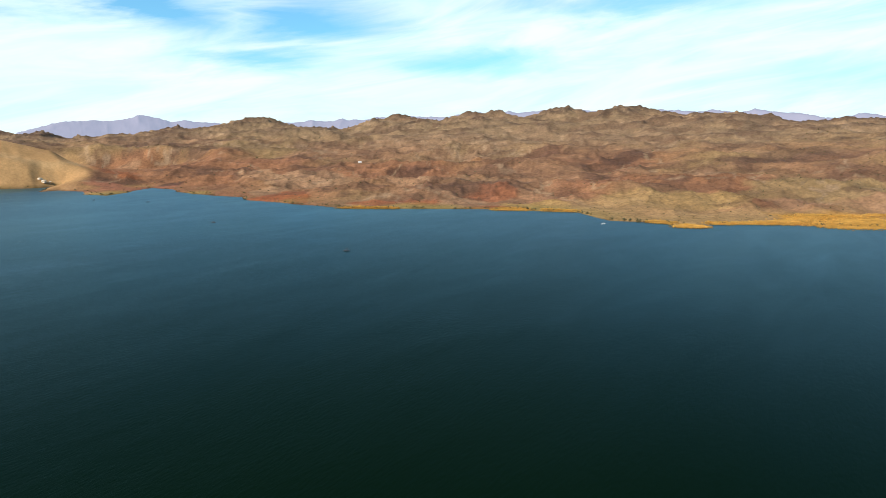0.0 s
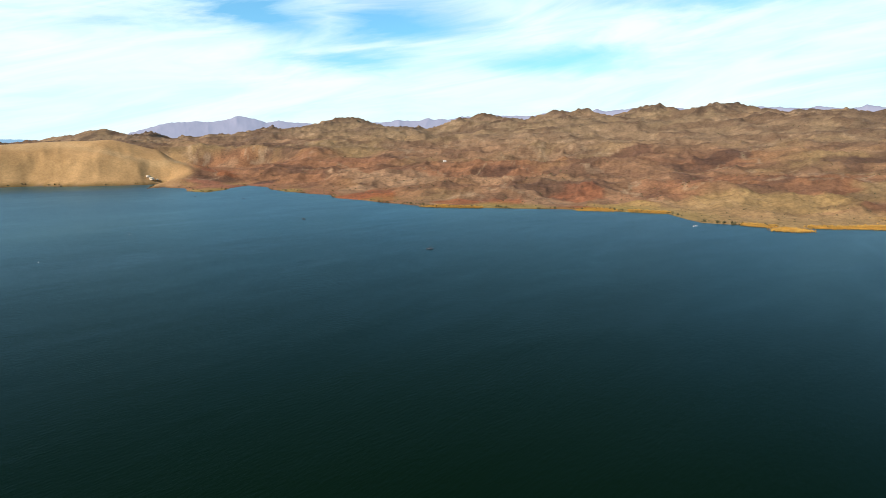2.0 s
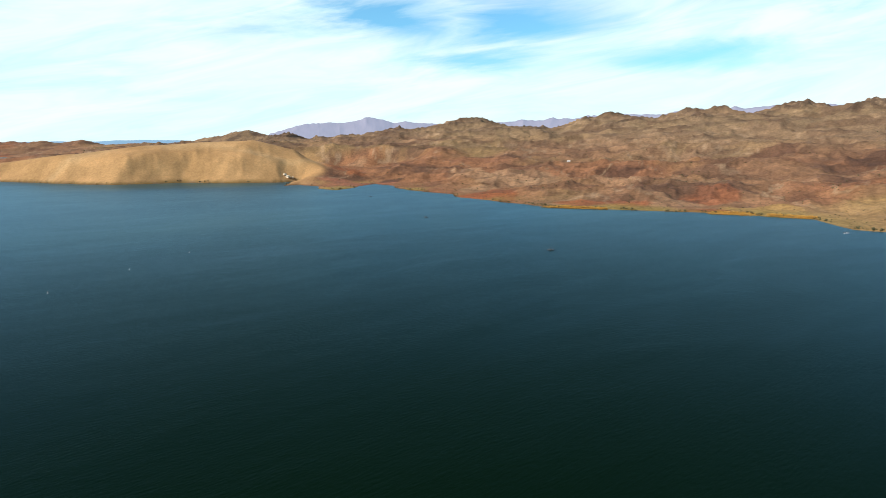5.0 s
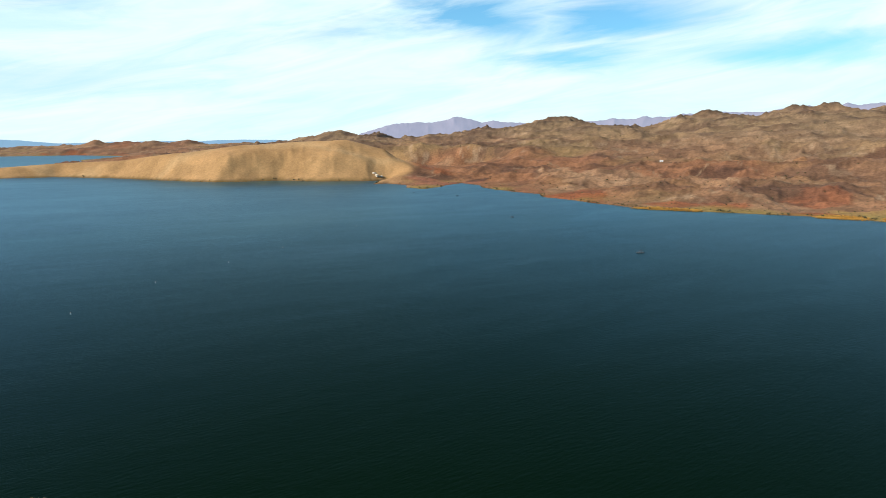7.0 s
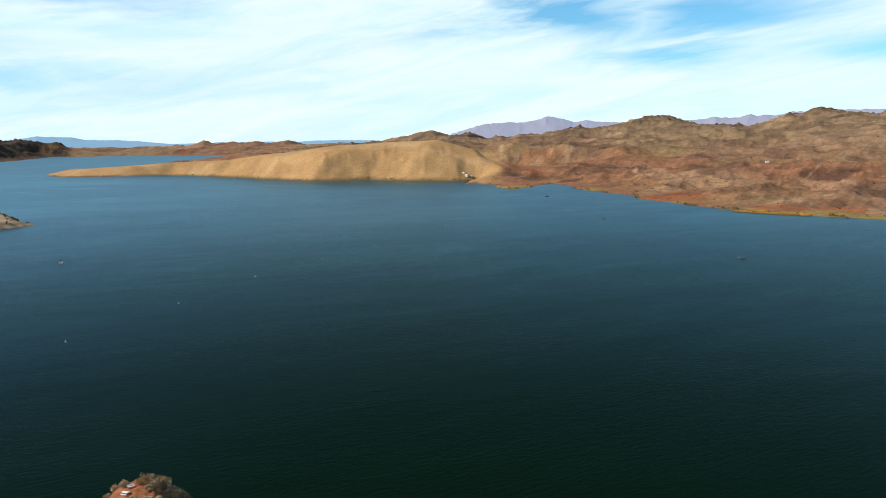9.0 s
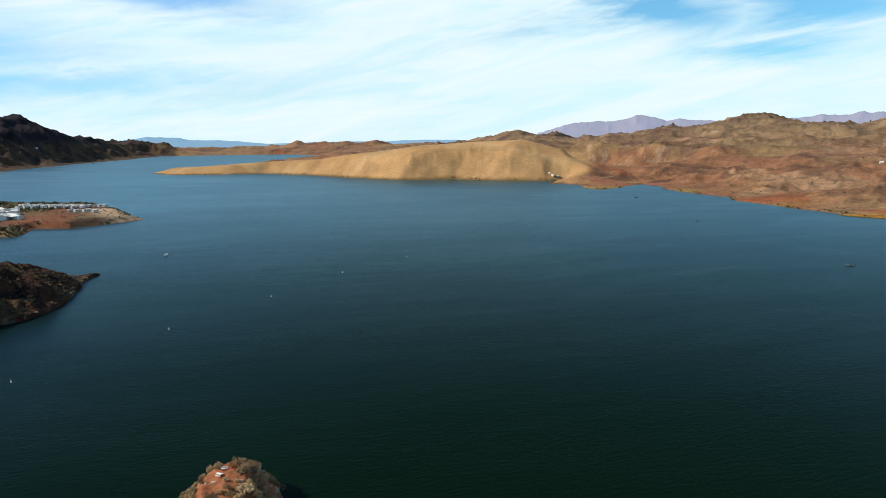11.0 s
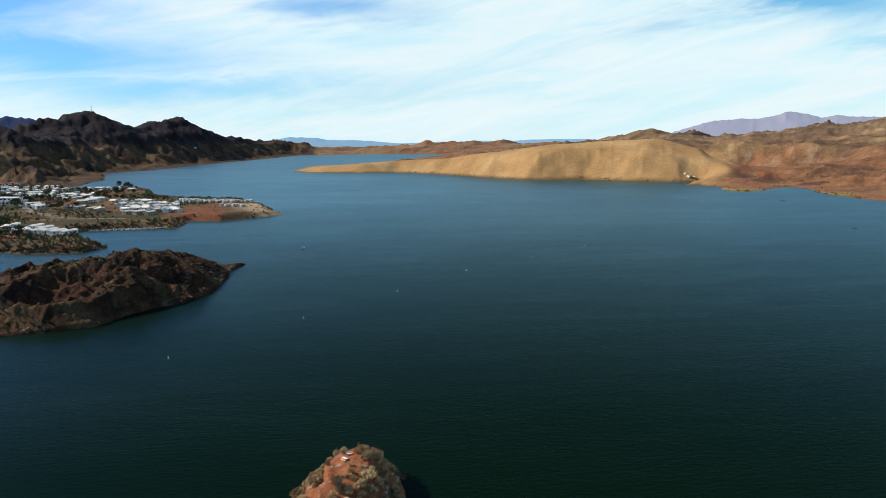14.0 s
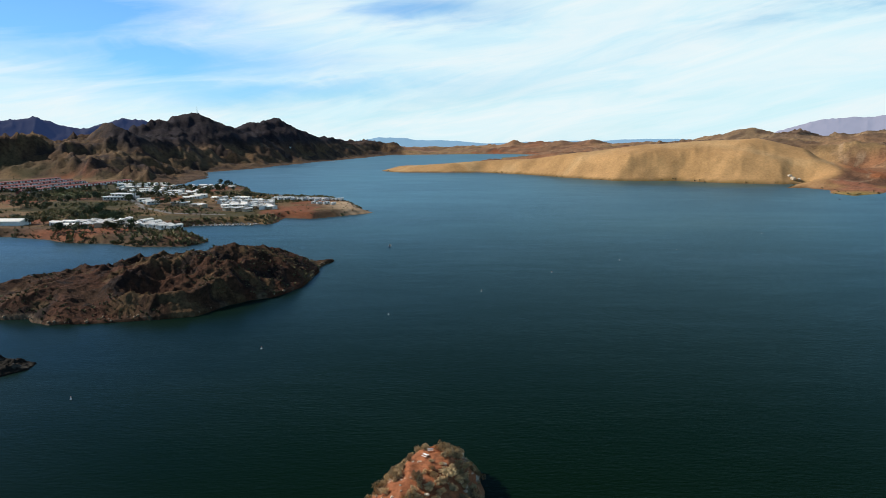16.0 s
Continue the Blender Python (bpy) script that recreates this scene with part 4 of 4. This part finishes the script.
def build_scrub():
    g = np.random.default_rng(11)
    # dark scrub dotted over the desert, denser by the shore and in the washes
    n = 60000
    az, r = np.radians(g.uniform(-37, 97, n)), 560 * (2500 / 560) ** g.uniform(0, 1, n)
    x, y = -np.sin(az) * r, np.cos(az) * r
    z, d, gold, west, flat, wp, prof = ground_height(x, y)
    wash = fbm(x, y, 120, 3, 161)
    keep = (d > 1.5) & (gold < 0.3) & (g.uniform(0, 1, n) < np.clip(0.16 + 0.5 * wash + 0.55 * np.exp(-d / 25), 0, 1) * (1 + 1.4 * flat) * np.where(r > 1100, 0.55, 1.0))
    many("scrub", np.stack([x, y, z, (0.45 + 1.5 * g.uniform(0, 1, n) ** 2.5) * np.clip(r / 900, 0.8, 1.5)], 1)[keep], clump_unit(1, 9, 0.75, 0.75), DARK_SCRUB, "dark olive desert scrub scattered over the hills", "scrub")
    # a fringe of scrub along every shore
    n = 60000
    az, r = np.radians(g.uniform(-37, 97, n)), 480 * (2200 / 480) ** g.uniform(0, 1, n)
    x, y = -np.sin(az) * r, np.cos(az) * r
    z, d, *_ = ground_height(x, y)
    keep = (d > -0.8) & (d < 7) & (fbm(x, y, 40, 3, 167) > -0.15)
    many("shore_brush", np.stack([x, y, np.maximum(z, 0.0), g.uniform(1.0, 2.4, n)], 1)[keep], clump_unit(2, 9, 0.9, 0.7), DARK_SCRUB, "dark green brush along the waterline", "brush")
    # brush between the homes
    n = 34000
    x, y = g.uniform(-1330, -490, n), g.uniform(-150, 310, n)
    z, d, gold, west, flat, wp, prof = ground_height(x, y)
    keep = (d > 0.5) & (flat > 0.4) & (fbm(x, y, 70, 4, 97) + 0.5 * np.exp(-d / 12) + g.normal(0, 0.12, n) > 0.1)
    many("brush", np.stack([x, y, z, g.uniform(0.9, 3.0, n)], 1)[keep], clump_unit(6, 10, 0.9, 0.8), OLIVE, "dark olive brush on the resort grounds", "brush")
    # reed beds
    beds = [((198, 614), (216, 604), 320, 3), ((217, 583), (234, 583), 1100, 4), ((250, 603), (296, 606), 300, 3), ((296, 606), (329, 606), 500, 4), ((330, 607), (372, 650), 350, 7), ((372, 648), (470, 660), 700, 6),
            ((357, 592), (420, 592), 1500, 9), ((384, 608), (460, 612), 1500, 6), ((-118, 734), (-54, 731), 500, 3), ((60, 724), (92, 722), 450, 4), ((113, 716), (145, 706), 500, 3)]
    pts = []
    for a, b, k, w in beds:
        k *= 3
        t = g.uniform(0, 1, k)
        pts.append(np.stack([a[0] + (b[0] - a[0]) * t + g.normal(0, w, k), a[1] + (b[1] - a[1]) * t + g.normal(0, w, k)], 1))
    p = np.concatenate(pts)
    z = np.clip(ground_height(p[:, 0].copy(), p[:, 1].copy())[0], 0.0, 4.0)
    many("reeds", np.column_stack([p, z, g.uniform(0.6, 1.2, len(p))]), clump_unit(3, 14, 1.0, 0.8), REED, "orange-gold dry reeds in beds along the shore", "reeds")


def surface_of(name):
    """The highest point of a named land mesh near a plan place."""
    me = bpy.data.objects[name].data
    co = np.empty(len(me.vertices) * 3, np.float32)
    me.vertices.foreach_get("co", co)
    co = co.reshape(-1, 3)

    def at(x, y):
        i = np.argmin((co[:, 0] - x) ** 2 + (co[:, 1] - y) ** 2)
        return float(co[i, 2])
    return at


def make_bush(seed):
    g = random.Random(seed)
    e = thing("desert_bush", "dry tan desert bush on the rust-red headland", "bush", "bushes on the headland")
    bm = bmesh.new()
    for i in range(7):
        a = i * 0.9 + g.uniform(-0.2, 0.2)
        bar(bm, (0, 0, -0.2), (math.cos(a) * 0.7, math.sin(a) * 0.7, g.uniform(0.5, 1.1)), 0.05, 0.02, 5)
    part("stem", bm, BARK, e)
    bm = bmesh.new()
    for i in range(16):
        a, o = g.uniform(0, 6.28), g.uniform(0, 0.95)
        leaf_clump(bm, (math.cos(a) * o, math.sin(a) * o, g.uniform(0.35, 1.15 - o * 0.4)), g.uniform(0.28, 0.45), g, 22)
    part("foliage", bm, SCRUB, e)
    return e


def make_boulder(seed):
    g = random.Random(seed)
    bm = bmesh.new()
    bmesh.ops.create_icosphere(bm, subdivisions=2, radius=1.0)
    for v in bm.verts:
        n = noise.noise(v.co * 1.3 + Vector((seed * 7.1, 0, 0))) * 0.45 + noise.noise(v.co * 3.1 + Vector((0, seed * 3.7, 0))) * 0.15
        v.co = Vector((v.co.x * g.uniform(0.97, 1.03), v.co.y * 0.8, v.co.z * 0.65)) * (1 + n)
    me = bpy.data.meshes.new("boulder")
    bm.to_mesh(me)
    bm.free()
    me.materials.append(STONE)
    return tagged(new("boulder", me), "pale tan weathered boulder on the headland slope", "boulder", "boulders of the headland")


def build_headland_things():
    at = surface_of("headland")
    g = random.Random(21)
    # the crest runs from the tip back under the camera; a bare red path lies along it
    axis = ((-117, 66), (-96, 44))
    bushes, stones = [[], [], []], [[], []]
    tries = 0
    while sum(map(len, bushes)) < 320 and tries < 4000:
        tries += 1
        x, y = g.uniform(-127, -84), g.uniform(30, 77)
        z = at(x, y)
        if z < 0.5:
            continue
        t = ((x - axis[0][0]) * 21 + (y - axis[0][1]) * -22) / (21 ** 2 + 22 ** 2)
        side = ((x - axis[0][0]) * 22 + (y - axis[0][1]) * 21) / math.hypot(21, 22)
        if -0.12 < t < 1.2 and -4.2 < side < 0.6 and g.random() < 0.93:
            continue
        bushes[g.randrange(3)].append((x, y, z - 0.05, g.uniform(0, 360), g.uniform(0.5, 1.15) if g.random() < 0.95 else 1.7))
    while sum(map(len, stones)) < 220 and tries < 12000:
        tries += 1
        x, y = g.uniform(-127, -84), g.uniform(30, 77)
        z = at(x, y)
        if z > 0.2 and (z < 6.5 or g.random() < 0.25):
            stones[g.randrange(2)].append((x, y, z, g.uniform(0, 360), 0.2 + 0.4 * g.random() ** 2))
    for i, b in enumerate(bushes):
        set_out(make_bush(31 + i), b)
    for i, b in enumerate(stones):
        set_out(make_boulder(3 + i), b)
    # a bench and a picnic table at the lookout
    e = thing("bench", "white bench at the end of the headland path", "bench")
    seat = part("seat", box(bmesh.new(), -1.0, -0.25, 0.42, 1.0, 0.25, 0.5, 0.02), PAINT, e)
    part("backrest", box(bmesh.new(), -1.0, 0.24, 0.6, 1.0, 0.32, 1.0, 0.02), PAINT, e)
    for x in (-0.8, 0.8):
        part("leg", box(bmesh.new(), x - 0.06, -0.22, -0.15, x + 0.06, 0.3, 0.42, 0.01), STEEL, e)
    e.matrix_basis = pose(-115.6, 63.2, at(-115.6, 63.2) + 0.1, 0, 0, 62) @ Matrix.Diagonal((0.65, 0.65, 0.65, 1))
    e = thing("picnic_table", "white picnic table with two fixed seats", "table")
    part("tabletop", box(bmesh.new(), -0.9, -0.4, 0.7, 0.9, 0.4, 0.78, 0.02), PAINT, e)
    for y in (-0.75, 0.75):
        part("seat", box(bmesh.new(), -0.9, y - 0.15, 0.4, 0.9, y + 0.15, 0.46, 0.02), PAINT, e)
    for x in (-0.6, 0.6):
        part("leg", box(bmesh.new(), x - 0.05, -0.7, 0.3, x + 0.05, 0.7, 0.38), STEEL, e)
        part("leg", box(bmesh.new(), x - 0.05, -0.1, -0.15, x + 0.05, 0.1, 0.7), STEEL, e)
    e.matrix_basis = pose(-113.9, 61.0, at(-113.9, 61.0) + 0.08, 0, 0, 20) @ Matrix.Diagonal((0.7, 0.7, 0.7, 1))


def build_island_scrub():
    me = bpy.data.objects["island"].data
    co = np.empty(len(me.vertices) * 3, np.float32)
    me.vertices.foreach_get("co", co)
    co = co.reshape(-1, 3).astype(float)
    g = np.random.default_rng(17)
    pick = co[g.choice(len(co), 2600, replace=False)]
    pick = pick[(pick[:, 2] > 0.8) & (fbm(pick[:, 0], pick[:, 1], 25, 3, 171) > -0.05)]
    many("island_scrub", np.column_stack([pick[:, :3], g.uniform(0.5, 1.3, len(pick))]), clump_unit(4, 10, 0.7, 0.7), DARK_SCRUB, "low olive scrub on the rocky island", "scrub")
    edge = co[(co[:, 2] > -0.4) & (co[:, 2] < 1.6)]
    edge = edge[g.choice(len(edge), min(90, len(edge)), replace=False)]
    bm = bmesh.new()
    bmesh.ops.create_cube(bm, size=1.2)
    v = np.array([tuple(q.co * (1 + 0.3 * noise.noise(q.co * 2))) for q in bm.verts])
    f = np.array([[q.index for q in fc.verts] for fc in bm.faces])
    bm.free()
    many("shore_stones", np.column_stack([edge, g.uniform(0.3, 0.9, len(edge))]), (v, f), BROWN_STONE, "brown stones along the island's waterline", "stones")


# ---- boats, buoys, dock ----
def hull_mesh(length, beam, height):
    bm = bmesh.new()
    rows = []
    for t in (0, 0.25, 0.5, 0.75, 0.9, 1.0):
        w = beam / 2 * (1 if t < 0.5 else max(0.04, 1 - ((t - 0.5) * 2) ** 2.2))
        x = -length / 2 + t * length
        rise = 0.25 * t * t
        rows.append([bm.verts.new(p) for p in ((x, -w, height + rise), (x, -w * 0.8, 0.0), (x, 0, -0.25 + rise), (x, w * 0.8, 0.0), (x, w, height + rise))])
    for a, b in zip(rows[:-1], rows[1:]):
        for i in range(4):
            bm.faces.new((a[i], a[i + 1], b[i + 1], b[i]))
        bm.faces.new((a[4], a[0], b[0], b[4]))
    bm.faces.new(rows[0])
    bm.faces.new(rows[-1][::-1])
    bmesh.ops.recalc_face_normals(bm, faces=bm.faces)
    return bm


def make_boat(kind, mat, label, group=""):
    e = thing("motor_boat", label, "boat", group)
    part("hull", hull_mesh(5.6, 2.1, 0.6), mat, e)
    con = part("console", box(bmesh.new(), -0.3, -0.5, 0.6, 0.4, 0.5, 1.25, 0.08), mat, e)
    part("windscreen", box(bmesh.new(), 0.38, -0.5, 1.2, 0.46, 0.5, 1.6), DARK, con)
    for y in (-0.5, 0.5):
        part("seat", box(bmesh.new(), -1.3, y - 0.3, 0.6, -0.7, y + 0.3, 1.1, 0.06), SHADE, e)
    mo = part("outboard_motor", box(bmesh.new(), -3.15, -0.22, 0.3, -2.75, 0.22, 1.15, 0.08), RUBBER, e)
    part("shaft", bar(bmesh.new(), (-2.95, 0, -0.5), (-2.95, 0, 0.4), 0.07, None, 6), STEEL, mo)
    if kind == "canopy":
        top = part("canopy", box(bmesh.new(), -1.6, -0.95, 1.95, 0.9, 0.95, 2.05, 0.03), SHADE, e, "dark canvas canopy")
        for x in (-1.5, 0.8):
            for y in (-0.9, 0.9):
                part("pole", bar(bmesh.new(), (x, y, 0.6), (x, y, 1.96), 0.025, None, 5), STEEL, top)
    return e


def make_buoy():
    e = thing("buoy", "white channel buoy with an orange band", "buoy", "buoys across the lake")
    body = bmesh.new()
    bar(body, (0, 0, -0.5), (0, 0, 0.35), 0.45, 0.45, 16)
    bar(body, (0, 0, 0.35), (0, 0, 1.5), 0.26, 0.2, 16)
    part("float", body, PAINT, e)
    part("band", bar(bmesh.new(), (0, 0, 0.95), (0, 0, 1.15), 0.245, 0.235, 16), ORANGE, e)
    part("cap", bar(bmesh.new(), (0, 0, 1.5), (0, 0, 1.62), 0.2, 0.06, 12), ORANGE, e)
    return e


def build_on_water():
    dark = make_boat("canopy", HULL, "small dark motor boat with a canopy on open water", "fishing boats")
    set_out(dark, [(-67, 442, 0, 200, 0.85), (-213, 595, 0, 160, 0.75), (-363, 793, 0, 30, 0.8), (-439, 812, 0, 75, 0.6)])
    white = make_boat("open", PAINT, "small white open motor boat on the lake", "white motor boats")
    set_out(white, [(-418, 197, 0, 150, 0.95), (150, 600, 0, 20, 0.85), (-2348, 878, 0, 40, 2.2)])
    set_out(make_buoy(), [(x, y, 0, 0, 0.6) for x, y in ((-249, 116), (-231, 56), (-265, 175), (-283, 235), (-290, 295), (-297, 355), (-213, -5), (-314, 474))])
    # the dock with its moored boats
    a, b = (-625, 93), (-596, 150)
    turn = bearing(a, b)
    L = math.dist(a, b)
    e = thing("dock", "long floating wooden dock with finger piers", "dock")
    deck = part("deck", box(bmesh.new(), 0, -1, 0.25, L, 1, 0.5), WOOD, e)
    for i in range(int(L / 5)):
        part("finger_pier", box(bmesh.new(), 2 + i * 5, -7, 0.27, 2.9 + i * 5, -1, 0.48), WOOD, e)
        if i % 2 == 0:
            part("pile", bar(bmesh.new(), (2.4 + i * 5, -7.1, -2.5), (2.4 + i * 5, -7.1, 2.2), 0.15, None, 8), WOOD, e)
    e.matrix_basis = pose(a[0], a[1], 0, 0, 0, turn)
    m = pose(a[0], a[1], 0, 0, 0, turn)
    spots = [m @ Vector((5 + i * 5, -4.2, 0)) for i in range(int(L / 5) - 1)] + [m @ Vector((3 + i * 6.2, 2.5, 0)) for i in range(int(L / 6.2))]
    moored = make_boat("canopy", PAINT, "white motor boat moored at the dock", "moored boats")
    set_out(moored, [(p.x, p.y, 0, turn + (90 if i < int(L / 5) - 1 else 0) + rng.uniform(-4, 4), 0.85) for i, p in enumerate(spots)])


def make_mast():
    e = thing("radio_mast", "thin steel lattice radio mast on the peak", "mast")
    base = part("base", box(bmesh.new(), -2.5, -2.5, -6, 2.5, 2.5, 1.0), WHITE, e)
    for x in (-1.2, 1.2):
        for y in (-1.2, 1.2):
            part("leg", bar(bmesh.new(), (x, y, 0), (x * 0.3, y * 0.3, 22), 0.28, 0.14, 6), STEEL, e)
    for i in range(5):
        z, k = 3 + i * 4, 1.2 * (1 - 0.7 * (3 + i * 4) / 22)
        bm = bmesh.new()
        for p, q in (((-k, -k), (k, -k)), ((k, -k), (k, k)), ((k, k), (-k, k)), ((-k, k), (-k, -k))):
            bar(bm, (*p, z), (*q, z + 2), 0.1, None, 5)
        part("bracing", bm, STEEL, e)
    return e


def build_far_things():
    x, y, _ = polar([(80.35, 2400, 0)])[0]
    place(make_mast(), x, y, 0, 0)
    for (a, r), s in (((73.1, 2560), 0.7), ((7.3, 1330), 0.5)):
        x, y, _ = polar([(a, r, 0)])[0]
        e = thing("lone_house", "small white house alone on the desert slope", "house", "lone houses")
        part("wall", box(bmesh.new(), -6, -3.5, -3, 6, 3.5, 3.2), WHITE, e)
        part("roof", extrude_profile(bmesh.new(), [(-4, 3.2), (4, 3.2), (4, 3.4), (0, 5), (-4, 3.4)], -6.5, 6.5), ROOFS, e)
        part("door", box(bmesh.new(), -0.5, -3.56, 0, 0.5, -3.46, 2.1), SHADE, e)
        for wx in (-4, 3):
            part("window", box(bmesh.new(), wx, -3.56, 1, wx + 1.4, -3.46, 2.2), DARK, e)
        place(e, x, y, 20, 0.5, s)
    # a pale outcrop by the cove
    for i, (x, y, s) in enumerate(((-640, 1040, 5), (-648, 1042, 3.5), (-634, 1046, 3))):
        ob = make_boulder(11 + i)
        ob.name = "outcrop"
        ob.data.materials.clear()
        ob.data.materials.append(CREAM)
        tagged(ob, "cream-coloured rock outcrop beside the cove", "rock", "outcrops by the cove")
        place(ob, x, y, i * 40, s * 0.3, s)


build_resort()
place(make_clubhouse(), -885, 55, bearing((-897, 37), (-866, 69)))
place(make_hall(), -668, -46, 58, 0.3)
build_sheds()
strip("road", [(-1000, 52), (-870, 66), (-760, 68), (-694, 90), (-662, 133)], 7, ROAD, "worn grey asphalt road through the resort", "road")
strip("lawn", [(-1060, -20), (-1010, 30)], 60, GRASS, "green watered lawn beside the resort", "lawn", 0.2)
build_trees()
build_scrub()
build_island_scrub()
build_headland_things()
build_on_water()
build_far_things()
